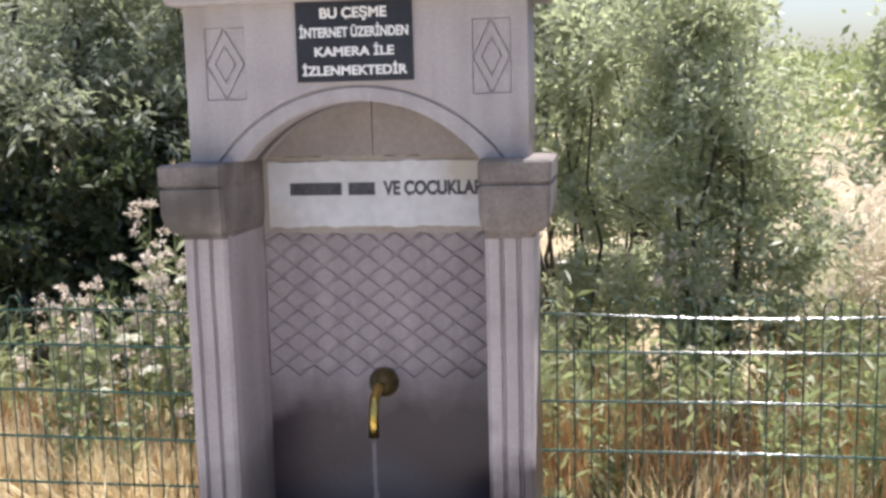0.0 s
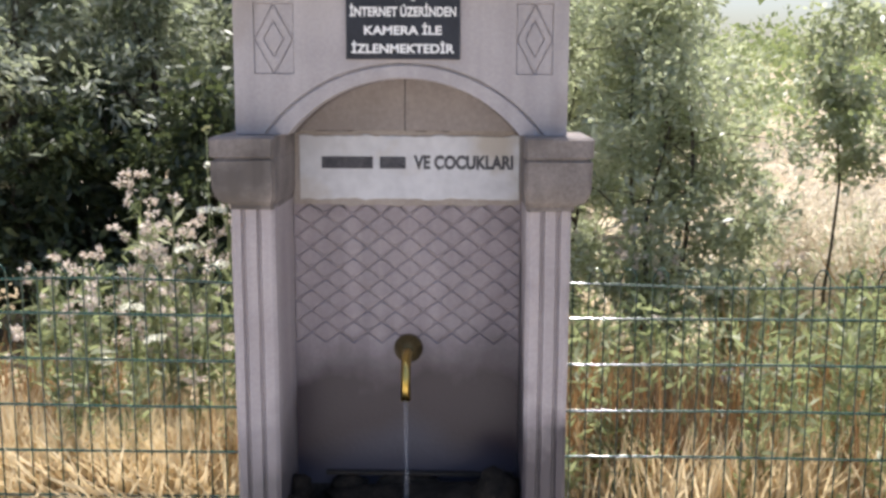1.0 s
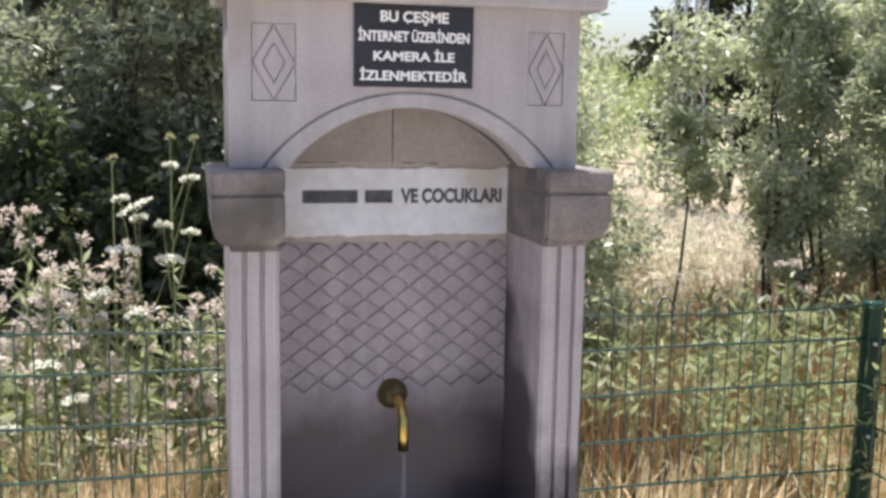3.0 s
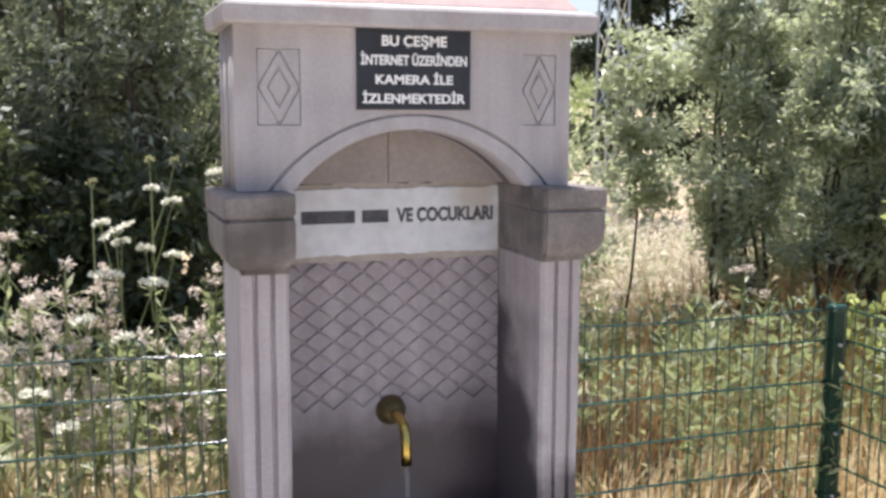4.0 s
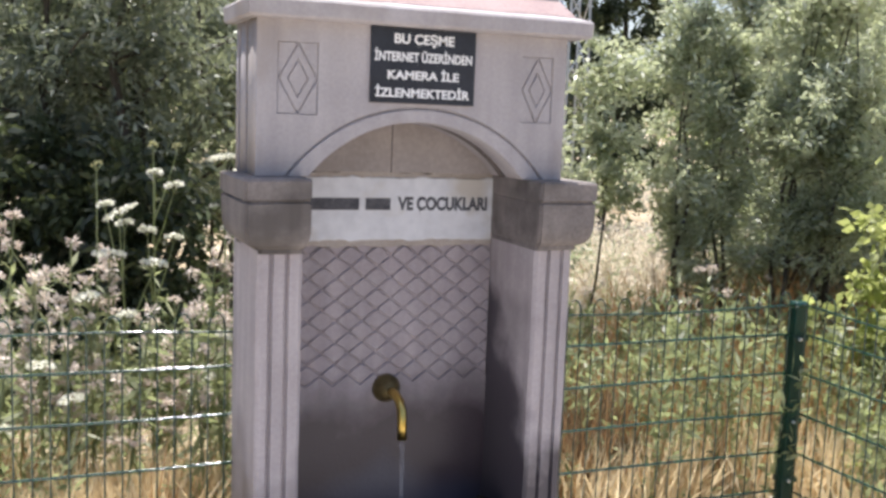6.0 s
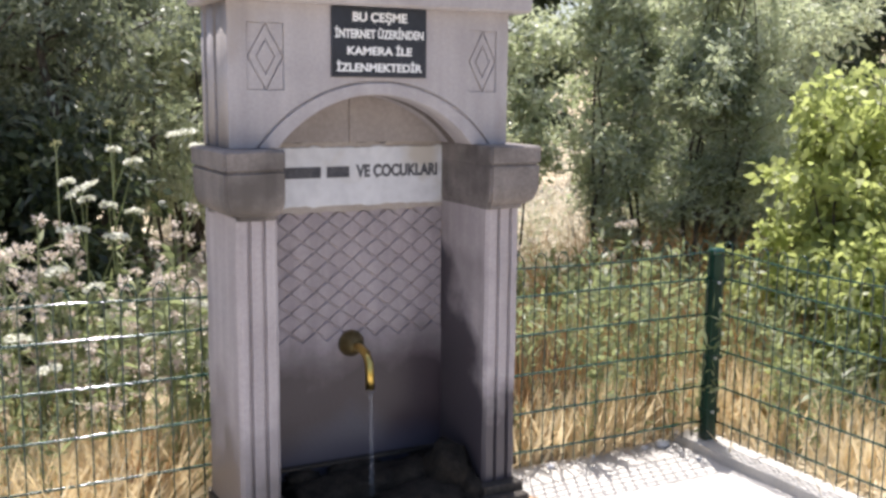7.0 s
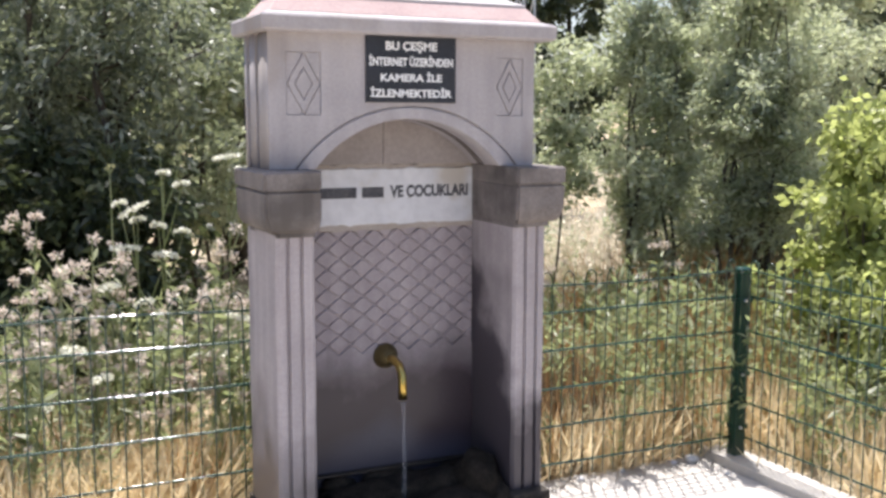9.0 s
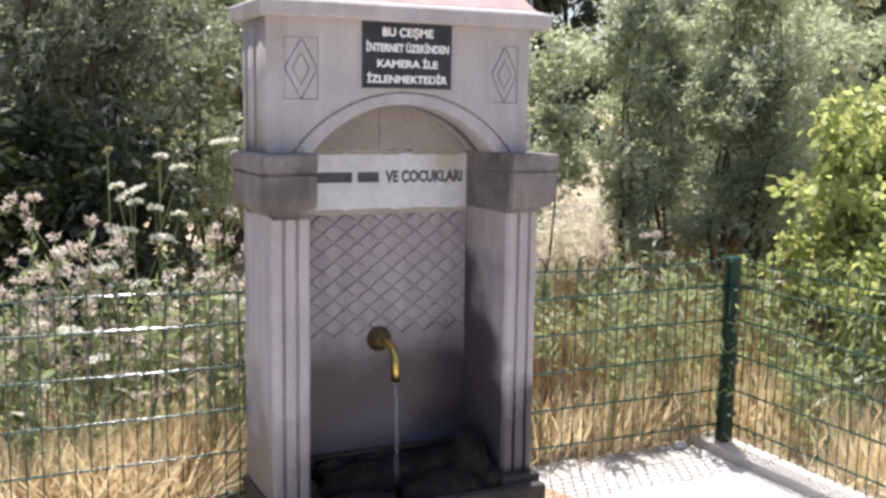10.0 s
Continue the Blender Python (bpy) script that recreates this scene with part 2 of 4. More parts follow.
def box(bm, x0, x1, y0, y1, z0, z1, bevel=0.0):
    r = bmesh.ops.create_cube(bm, size=1.0)
    for v in r["verts"]:
        v.co = Vector(((x0 + x1) / 2 + v.co.x * (x1 - x0), (y0 + y1) / 2 + v.co.y * (y1 - y0), (z0 + z1) / 2 + v.co.z * (z1 - z0)))
    if bevel:
        edges = list({e for v in r["verts"] for e in v.link_edges})
        bmesh.ops.bevel(bm, geom=edges, offset=bevel, segments=2, affect="EDGES", profile=0.6)
    return bm


def boxed(*a, **k):
    return box(bmesh.new(), *a, **k)


def wobble(bm, amount, scale=9.0, seed=0.0):
    """Small unevenness, as of hand-cut stone."""
    for v in bm.verts:
        v.co += amount * noise.noise_vector(v.co * scale + Vector((seed, seed, seed)))
    return bm


def tube(bm, pts, radii, sides=6):
    """A tapered round bar through the given points."""
    pts = [Vector(p) for p in pts]
    rings = []
    for i, p in enumerate(pts):
        d = (pts[min(i + 1, len(pts) - 1)] - pts[max(i - 1, 0)]).normalized()
        a = d.orthogonal().normalized() if abs(d.z) > 0.9 else d.cross(Vector((0, 0, 1))).normalized()
        b = d.cross(a)
        r = radii[i] if hasattr(radii, "__len__") else radii
        rings.append([bm.verts.new(p + r * (math.cos(2 * math.pi * k / sides) * a + math.sin(2 * math.pi * k / sides) * b)) for k in range(sides)])
    for u, w in zip(rings, rings[1:]):
        for k in range(sides):
            bm.faces.new((u[k], u[(k + 1) % sides], w[(k + 1) % sides], w[k]))
    bm.faces.new(rings[0])
    bm.faces.new(list(reversed(rings[-1])))
    return bm


def plate(name, loops, y_front, thick, material, parent, label="", bevel=0.0015):
    """A slab with its face in the x-z plane; the first loop is its outline, the others are holes or further outlines."""
    cu = bpy.data.curves.new(name, "CURVE")
    cu.dimensions, cu.fill_mode = "2D", "BOTH"
    cu.extrude, cu.bevel_depth, cu.bevel_resolution = thick / 2 - bevel, bevel, 1
    cu.offset = -bevel
    for loop in loops:
        s = cu.splines.new("POLY")
        s.points.add(len(loop) - 1)
        for p, (x, z) in zip(s.points, loop):
            p.co = (x, z, 0, 1)
        s.use_cyclic_u = True
    tmp = new("tmp", cu)
    dg = bpy.context.evaluated_depsgraph_get()
    me = bpy.data.meshes.new_from_object(tmp.evaluated_get(dg))
    bpy.data.objects.remove(tmp)
    bpy.data.curves.remove(cu)
    me.transform(Matrix(((1, 0, 0, 0), (0, 0, -1, y_front + thick / 2), (0, 1, 0, 0), (0, 0, 0, 1))))
    me.name = name
    me.materials.clear()
    return link_mesh(name, me, material, parent, label)


def letters(name, body, x, z, width, height, y, material, parent, label="", depth=0.002, bold=0.0):
    """Raised lettering, fitted into a width and a height."""
    cu = bpy.data.curves.new(name, "FONT")
    cu.body, cu.align_x, cu.extrude, cu.offset = body, "CENTER", 0.02, bold
    tmp = new("tmp", cu)
    dg = bpy.context.evaluated_depsgraph_get()
    me = bpy.data.meshes.new_from_object(tmp.evaluated_get(dg))
    bpy.data.objects.remove(tmp)
    bpy.data.curves.remove(cu)
    xs, ys = [v.co.x for v in me.vertices], [v.co.y for v in me.vertices]
    sx, sy = width / (max(xs) - min(xs)), height / (max(ys) - min(ys))
    cx, cy = (max(xs) + min(xs)) / 2, min(ys)
    for v in me.vertices:
        v.co = Vector((x + (v.co.x - cx) * sx, y - depth * (v.co.z + 0.02) / 0.04, z + (v.co.y - cy) * sy))
    me.materials.clear()
    return link_mesh(name, me, material, parent, label)


def leaf_mesh(name, pos, axis, length, width, material, parent=None, label="", droop=0.0, rng=None):
    """Many small pointed leaves as one mesh: each a bent diamond of two triangles pairs."""
    rng = rng or np.random.default_rng(1)
    n = len(pos)
    axis = axis / np.linalg.norm(axis, axis=1, keepdims=True)
    side = np.cross(axis, rng.normal(size=(n, 3)))
    side /= np.linalg.norm(side, axis=1, keepdims=True) + 1e-9
    length = np.broadcast_to(length, n)[:, None]
    width = np.broadcast_to(width, n)[:, None]
    mid = pos + axis * length * 0.45
    tip = pos + axis * length
    tip[:, 2] -= droop * length[:, 0]
    verts = np.stack([pos, mid + side * width / 2, tip, mid - side * width / 2], 1).reshape(-1, 3)
    me = bpy.data.meshes.new(name)
    me.vertices.add(4 * n)
    me.vertices.foreach_set("co", verts.astype(np.float32).ravel())
    me.loops.add(4 * n)
    me.loops.foreach_set("vertex_index", np.arange(4 * n, dtype=np.int32))
    me.polygons.add(n)
    me.polygons.foreach_set("loop_start", np.arange(0, 4 * n, 4, dtype=np.int32))
    me.update(calc_edges=True)
    me.validate()
    return link_mesh(name, me, material, parent, label)


# ---- ground ----
def rise(x, y):
    """Height of the land: level near the fountain, a low bank and hills far behind."""
    d = math.hypot(x, y)
    far = max(0.0, d - 24.0)
    h = 0.075 * far - 0.0002 * far * far if far < 170 else 6.97
    near = 0.05 * noise.noise(Vector((x * 0.7, y * 0.7, 0.3))) * min(1.0, max(0.0, (d - 3) / 3))
    h += 9.0 * math.exp(-((x - 78) ** 2 + (y - 68) ** 2) / 800)
    return h * (0.75 + 0.25 * noise.noise(Vector((x * 0.02, y * 0.02, 2.0)))) + near - 0.075


def build_ground():
    rings = [0.0, 0.6, 1.2, 1.8, 2.4, 3, 3.7, 4.5, 5.5, 6.5, 8, 10, 12, 15, 18, 22, 27, 34, 45, 60, 80, 110, 150, 200, 300, 500, 900, 1500]
    bm = bmesh.new()
    rows = []
    for r in rings[1:]:
        rows.append([bm.verts.new((r * math.cos(a), r * math.sin(a), rise(r * math.cos(a), r * math.sin(a)))) for a in (2 * math.pi * k / 96 for k in range(96))])
    c = bm.verts.new((0, 0, -0.075))
    for k in range(96):
        bm.faces.new((c, rows[0][k], rows[0][(k + 1) % 96]))
        for u, w in zip(rows, rows[1:]):
            bm.faces.new((u[k], w[k], w[(k + 1) % 96], u[(k + 1) % 96]))
    tagged(part("ground", bm, M_SOIL, smooth=True), "dry brown soil with pale patches", "ground", kind="structure")


def ragged_slab(x0, x1, y0, y1, z0, z1, step=0.12, rough=0.02):
    """A poured slab with an uneven outline and slightly uneven top."""
    loop = []
    for (ax, ay), (bx, by) in (((x0, y0), (x1, y0)), ((x1, y0), (x1, y1)), ((x1, y1), (x0, y1)), ((x0, y1), (x0, y0))):
        n = max(1, int(math.hypot(bx - ax, by - ay) / step))
        loop += [(ax + (bx - ax) * k / n, ay + (by - ay) * k / n) for k in range(n)]
    bm = bmesh.new()
    top, bot = [], []
    for x, y in loop:
        o = noise.noise_vector(Vector((x * 5, y * 5, 0))) * rough
        top.append(bm.verts.new((x + o.x, y + o.y, z1)))
        bot.append(bm.verts.new((x + o.x, y + o.y, z0)))
    bm.faces.new(top)
    n = len(loop)
    for k in range(n):
        bm.faces.new((top[k], bot[k], bot[(k + 1) % n], top[(k + 1) % n]))
    return bm


build_ground()
tagged(part("pavement", ragged_slab(-4.2, 1.84, -7.0, 0.49, -0.25, -0.045), M_PAVE), "sun-bleached pale concrete slab in front of the fountain", "pavement", kind="structure")
tagged(part("kerb", ragged_slab(1.80, 1.96, -7.0, 0.50, -0.25, 0.003, rough=0.012), M_PAVE), "low pale concrete kerb along the fence", "kerb", kind="structure")
bm = bmesh.new()
outline = [(0.56, 0.30), (0.72, 0.30), (0.80, 0.16), (0.84, 0.02), (0.98, -0.06), (1.02, -0.16), (0.86, -0.20), (0.78, -0.34), (0.66, -0.5), (0.56, -0.5)]
bm.faces.new([bm.verts.new((x, y, -0.040)) for x, y in outline])
tagged(part("clay_stain", bm, M_CLAY), "reddish clay smear on the concrete", "stain", kind="structure")

# ---- fountain ----
fountain = empty("drinking_fountain", "lilac-grey cut stone street fountain with an arched niche", "fountain")
XL, XR = -0.545, 0.535


def arc(half, z0, top, n=36, flip=False, mid=0.001):
    r = (half * half + (top - z0) ** 2) / (2 * (top - z0))
    a = math.asin(min(1.0, half / r)) if top - z0 <= r else math.pi - math.asin(half / r)
    pts = [(mid + r * math.sin(-a + 2 * a * k / n), top - r + r * math.cos(-a + 2 * a * k / n)) for k in range(n + 1)]
    return pts[::-1] if flip else pts


def build_fountain():
    f = fountain
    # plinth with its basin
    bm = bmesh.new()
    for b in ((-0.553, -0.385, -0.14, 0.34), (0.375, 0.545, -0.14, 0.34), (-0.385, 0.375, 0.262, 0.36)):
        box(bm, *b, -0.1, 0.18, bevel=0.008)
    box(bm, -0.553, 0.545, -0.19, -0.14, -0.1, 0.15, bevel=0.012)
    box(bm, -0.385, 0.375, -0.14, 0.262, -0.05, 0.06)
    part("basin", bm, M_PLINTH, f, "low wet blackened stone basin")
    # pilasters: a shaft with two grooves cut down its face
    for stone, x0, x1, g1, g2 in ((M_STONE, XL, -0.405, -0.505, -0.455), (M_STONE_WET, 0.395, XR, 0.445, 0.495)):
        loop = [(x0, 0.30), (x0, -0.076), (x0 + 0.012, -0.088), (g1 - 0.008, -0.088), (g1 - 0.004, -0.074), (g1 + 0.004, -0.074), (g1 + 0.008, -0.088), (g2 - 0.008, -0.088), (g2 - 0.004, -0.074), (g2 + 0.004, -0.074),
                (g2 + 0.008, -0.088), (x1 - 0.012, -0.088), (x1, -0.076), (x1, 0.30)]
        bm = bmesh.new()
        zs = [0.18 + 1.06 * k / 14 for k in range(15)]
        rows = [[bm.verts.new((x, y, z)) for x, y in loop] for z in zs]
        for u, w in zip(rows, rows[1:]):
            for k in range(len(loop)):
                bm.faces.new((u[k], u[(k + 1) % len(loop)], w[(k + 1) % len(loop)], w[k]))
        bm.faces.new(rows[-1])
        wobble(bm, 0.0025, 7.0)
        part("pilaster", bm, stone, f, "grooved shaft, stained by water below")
    # capitals: a flat band over a quarter round
    for x0, x1 in ((-0.60, -0.392), (0.383, 0.598)):
        prof = [(0.0, 1.232), (0.012, 1.232), (0.012, 1.246), (0.018, 1.25)]
        prof += [(0.018 + 0.045 * math.sin(a), 1.25 + 0.075 * (1 - math.cos(a))) for a in (math.pi / 2 * k / 7 for k in range(1, 8))]
        prof += [(0.064, 1.39), (0.054, 1.394), (0.054, 1.398), (0.066, 1.402), (0.068, 1.458), (0.06, 1.464)]
        bm = bmesh.new()
        rows = []
        for o, z in prof:
            k = o - 0.068
            if x0 < 0:
                l, r = x0 - k, x1 + 0.22 * k
            else:
                l, r = x0 - 0.22 * k, x1 + k
            rows.append([bm.verts.new(p) for p in ((l, 0.262, z), (l, -0.137 - k * 0.75, z), (r, -0.137 - k * 0.75, z), (r, 0.262, z))])
        for u, w in zip(rows, rows[1:]):
            for k in range(4):
                bm.faces.new((u[k], u[(k + 1) % 4], w[(k + 1) % 4], w[k]))
        bm.faces.new(rows[0])
        bm.faces.new(rows[-1])
        edges = [e for e in bm.edges if abs(e.verts[0].co.z - e.verts[1].co.z) > 0.002 and min(v.co.y for v in e.verts) < 0]
        bmesh.ops.bevel(bm, geom=edges, offset=0.008, segments=2, affect="EDGES")
        wobble(bm, 0.004, 11.0)
        part("capital", bm, M_CAP, f, "weathered dark grey moulded capital")
    # back of the niche
    part("core", boxed(-0.53, 0.52, 0.29, 0.34, 0.0, 1.5), M_JOINT, f, "dark joint lines behind the carved panel")
    px, pz, gap = 0.100, 0.0765, 0.0053
    z_low = 0.752
    back = [(-0.405, 0.12), (0.396, 0.12)]
    for k in range(9, -10, -1):
        x = 0.004 + k * px / 2
        if -0.405 < x < 0.396:
            back.append((x, z_low - (pz / 2 if k % 2 == 0 else 0.0) - gap))
    back.insert(2, (0.396, z_low - gap - 0.032))
    back.append((-0.405, back[-1][1] + 0.006))
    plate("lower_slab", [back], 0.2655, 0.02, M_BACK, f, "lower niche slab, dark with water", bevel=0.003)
    loops = []
    cells = [(i, j) for j in range(0, 15) for i in range(-6, 7)]
    for i, j in cells:
        cx = 0.004 + (i + 0.5 * (j % 2)) * px
        cz = z_low + j * pz / 2
        hx, hz = px / 2 - gap, pz / 2 - gap * pz / px
        poly = [(cx - hx, cz), (cx, cz - hz), (cx + hx, cz), (cx, cz + hz)]
        for ax, lim, s in ((0, -0.402, 1), (0, 0.393, -1), (1, 0.5, 1), (1, 1.212, -1)):
            out = []
            for a, b in zip(poly, poly[1:] + poly[:1]):
                ina, inb = s * (a[ax] - lim) >= 0, s * (b[ax] - lim) >= 0
                if ina:
                    out.append(a)
                if ina != inb:
                    t = (lim - a[ax]) / (b[ax] - a[ax])
                    out.append((a[0] + t * (b[0] - a[0]), a[1] + t * (b[1] - a[1])))
            poly = out
            if not poly:
                break
        if len(poly) >= 3:
            area = abs(sum(a[0] * b[1] - b[0] * a[1] for a, b in zip(poly, poly[1:] + poly[:1]))) / 2
            if area > 6e-6:
                loops.append(poly)
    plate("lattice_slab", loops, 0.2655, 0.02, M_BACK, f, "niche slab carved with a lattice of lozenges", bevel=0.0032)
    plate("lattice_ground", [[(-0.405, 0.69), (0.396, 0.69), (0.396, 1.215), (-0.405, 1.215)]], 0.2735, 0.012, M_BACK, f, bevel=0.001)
    # plaque in its ragged mortar
    def ragged(x0, x1, z0, z1, amp, seed):
        n = 40
        lo = [(x0 + (x1 - x0) * k / n, z0 + amp * noise.noise(Vector((k * 0.45, seed, 0)))) for k in range(n + 1)]
        hi = [(x1 - (x1 - x0) * k / n, z1 + amp * noise.noise(Vector((k * 0.45, seed + 9, 0)))) for k in range(n + 1)]
        return lo + hi
    plate("plaque", [ragged(-0.378, 0.386, 1.228, 1.448, 0.011, 3.1)], 0.256, 0.025, M_MARBLE, f, "white marble name plaque with ragged edges", bevel=0.002)
    plate("mortar_bed", [ragged(-0.40, 0.392, 1.206, 1.466, 0.010, 5.7)], 0.262, 0.02, M_MORTAR, f, "tan mortar round the plaque", bevel=0.002)
    # tympanum, two slabs with a joint
    for x0, x1 in ((-0.47, -0.0105), (-0.0085, 0.46)):
        part("tympanum_slab", boxed(x0, x1, 0.25, 0.29, 1.466, 1.72, bevel=0.003), M_TYMP, f, "brownish slab in the arch")
    # upper block with the arch and carved panels
    zt = 1.95
    face = [(XL + 0.005, 1.464), (-0.4495, 1.464)] + arc(0.450, 1.464, 1.694) + [(0.4515, 1.464), (XR - 0.012, 1.464), (XR - 0.012, zt), (XL + 0.005, zt)]
    ring = arc(0.440, 1.464, 1.6845) + arc(0.372, 1.464, 1.644, flip=True)
    frames = [(-0.474, -0.347), (0.358, 0.473)]
    holes = [[(a, 1.656), (b, 1.656), (b, 1.876), (a, 1.876)] for a, b in frames]
    plate("arch_face", [face] + holes, 0.0, 0.014, M_BLOCK, f, "smooth spandrel face with an arch line cut in it", bevel=0.0012)
    plate("arch_ring", [ring], -0.001, 0.015, M_BLOCK, f, bevel=0.002)
    g = 0.0017
    for a, b in frames:
        cx, cz, hx, hz = (a + b) / 2, 1.766, (b - a) / 2, 0.11
        loops = []
        for sx in (-1, 1):
            for sz in (-1, 1):
                loops.append([(cx + sx * (hx - g), cz + sz * (hz - g)), (cx + sx * 2.2 * g, cz + sz * (hz - g)), (cx + sx * (hx - g), cz + sz * 2.8 * g)])
        def rhomb(s):
            return [(cx - s * hx, cz), (cx, cz - s * hz), (cx + s * hx, cz), (cx, cz + s * hz)]
        panel = plate("carved_panel", [rhomb(0.46)], 0.0045, 0.009, M_BLOCK, f, "incised rectangle with nested diamonds", bevel=0.0008)
        for loop in loops[:4]:
            plate("carved_corner", [loop], 0.0045, 0.009, M_BLOCK, panel, bevel=0.0008)
        plate("carved_diamond", [rhomb(0.92), rhomb(0.56)], 0.0045, 0.009, M_BLOCK, panel, bevel=0.0008)
    body = [(XL + 0.006, 1.464), (-0.3725, 1.464)] + arc(0.373, 1.464, 1.643) + [(0.3745, 1.464), (XR - 0.013, 1.464), (XR - 0.013, zt), (XL + 0.006, zt)]
    plate("arch_block", [body], 0.0105, 0.119, M_BLOCK, f, "front slab of the arch block", bevel=0.001)
    body2 = [(x * 0.975, z) for x, z in body]
    plate("arch_joint", [body2], 0.131, 0.035, M_JOINT, f, "open dark joint between the slabs", bevel=0.001)
    body3 = [(XL + 0.006, 1.464), (XR - 0.013, 1.464), (XR - 0.013, zt), (XL + 0.006, zt)]
    body4 = [(XL + 0.006, 1.464), (-0.3725, 1.464)] + arc(0.373, 1.464, 1.643) + [(0.3745, 1.464), (XR - 0.013, 1.464), (XR - 0.013, zt), (XL + 0.006, zt)]
    plate("rear_block", [body4], 0.167, 0.082, M_BLOCK, f, "rear slab of the arch block", bevel=0.002)
    plate("rear_wall", [body3], 0.292, 0.03, M_BLOCK, f, bevel=0.002)
    # cornice and stepped roof
    def tier(name, prof, material, label):
        bm = bmesh.new()
        rows = [[bm.verts.new(p) for p in ((-0.515 - o, 0.30 + o, z), (-0.515 - o, -o, z), (0.525 + o, -o, z), (0.525 + o, 0.30 + o, z))] for o, z in prof]
        for u, w in zip(rows, rows[1:]):
            for k in range(4):
                bm.faces.new((u[k], u[(k + 1) % 4], w[(k + 1) % 4], w[k]))
        bm.faces.new(rows[0])
        bm.faces.new(rows[-1])
        sub = [e for e in bm.edges if e.calc_length() > 0.25]
        bmesh.ops.subdivide_edges(bm, edges=sub, cuts=12, use_grid_fill=True)
        wobble(bm, 0.0022, 8.0)
        part(name, bm, material, f, label)
    tier("cornice", [(0.012, 1.943), (0.052, 1.943), (0.060, 1.951), (0.062, 1.993), (0.056, 2.001), (0.020, 2.013), (-0.2, 2.013)], M_BLOCK, "projecting cornice slab with a sunlit rounded edge")
    tier("roof_tier", [(0.016, 2.008), (0.016, 2.016), (-0.026, 2.068), (-0.1, 2.068)], M_ROOF, "sloping pinkish roof stone")
    tier("roof_slab", [(-0.028, 2.066), (-0.028, 2.078), (-0.034, 2.083), (-0.07, 2.096), (-0.13, 2.15), (-0.14, 2.15)], M_BLOCK, "upper roof slab")
    # spout
    spout = part("spout", tube(bmesh.new(), [(0.0, 0.25, 0.690), (0.0, 0.17, 0.694), (0.0, 0.115, 0.682), (0.0, 0.092, 0.652), (0.0, 0.084, 0.61), (0.0, 0.081, 0.556)], [0.017, 0.0165, 0.0165, 0.0165, 0.0165, 0.0175], 14), M_BRASS, f, "polished curved brass spout", smooth=True)
    part("flange", tube(bmesh.new(), [(0.0, 0.268, 0.692), (0.0, 0.252, 0.692), (0.0, 0.235, 0.692), (0.0, 0.205, 0.694)], [0.052, 0.05, 0.036, 0.026], 20), M_BRASS_OLD, spout, "tarnished round wall flange", smooth=True)
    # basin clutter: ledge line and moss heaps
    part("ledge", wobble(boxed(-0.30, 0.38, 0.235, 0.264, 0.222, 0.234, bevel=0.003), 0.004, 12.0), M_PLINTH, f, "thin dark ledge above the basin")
    heaps = [(0.05, 0.17, 0.36, 0.11, 0.085, 0.13), (0.18, -0.02, 0.2, 0.14, 0.07, 0.12), (-0.2, -0.04, 0.17, 0.12, 0.05, 0.11)]
    r = random.Random(8)
    heaps += [(0.33, 0.06, 0.12, 0.15, 0.19, 0.12), (0.20, 0.13, 0.16, 0.11, 0.10, 0.13), (0.36, -0.07, 0.06, 0.07, 0.11, 0.10)]
    for _ in range(8):
        u = r.random()
        heaps.append((-0.385 + 0.03 * r.random(), -0.04 + 0.28 * r.random(), 0.04, 0.05, 0.05, 0.09 + 0.12 * u))
    for _ in range(7):
        heaps.append((-0.25 + 0.6 * r.random(), 0.235, 0.07, 0.035, 0.035, 0.15 + 0.06 * r.random()))
    for cx, cy, sx, sy, sz, z in heaps:
        bm = bmesh.new()
        bmesh.ops.create_icosphere(bm, subdivisions=3, radius=1.0)
        for v in bm.verts:
            k = 1 + 0.22 * noise.noise(v.co * 2.3 + Vector((cx * 9, cy * 9, 0))) + 0.14 * noise.noise(v.co * 6) + 0.12 * noise.noise(v.co * 15)
            v.co = Vector((min(0.39, max(-0.40, cx + v.co.x * sx * k)), min(0.262, cy + v.co.y * sy * k), max(0.058, z + v.co.z * sz * k)))
        part("moss", bm, M_MOSS, f, "heap of black wet moss and silt", smooth=True)


build_fountain()
# lettering on the plaque: the name stays as plain bars
for x0, x1 in ((-0.300, -0.122), (-0.098, -0.008)):
    part("lettering", boxed(x0, x1, 0.2535, 0.2565, 1.335, 1.376), M_INK, fountain, "two dark bars of engraved writing")
letters("lettering", "VE ÇOCUKLARI", 0.192, 1.322, 0.345, 0.060, 0.257, M_INK, fountain, "dark engraved capitals", bold=0.045)

# water
bm = bmesh.new()
tube(bm, [(0.0, 0.081, 0.558), (0.002, 0.076, 0.48), (0.001, 0.074, 0.40), (0.004, 0.073, 0.30), (0.002, 0.072, 0.20), (0.003, 0.072, 0.12)], [0.010, 0.008, 0.009, 0.0085, 0.010, 0.011], 8)
tagged(part("water_stream", bm, M_WATER, smooth=True), "thin clear stream falling from the brass spout", "water")

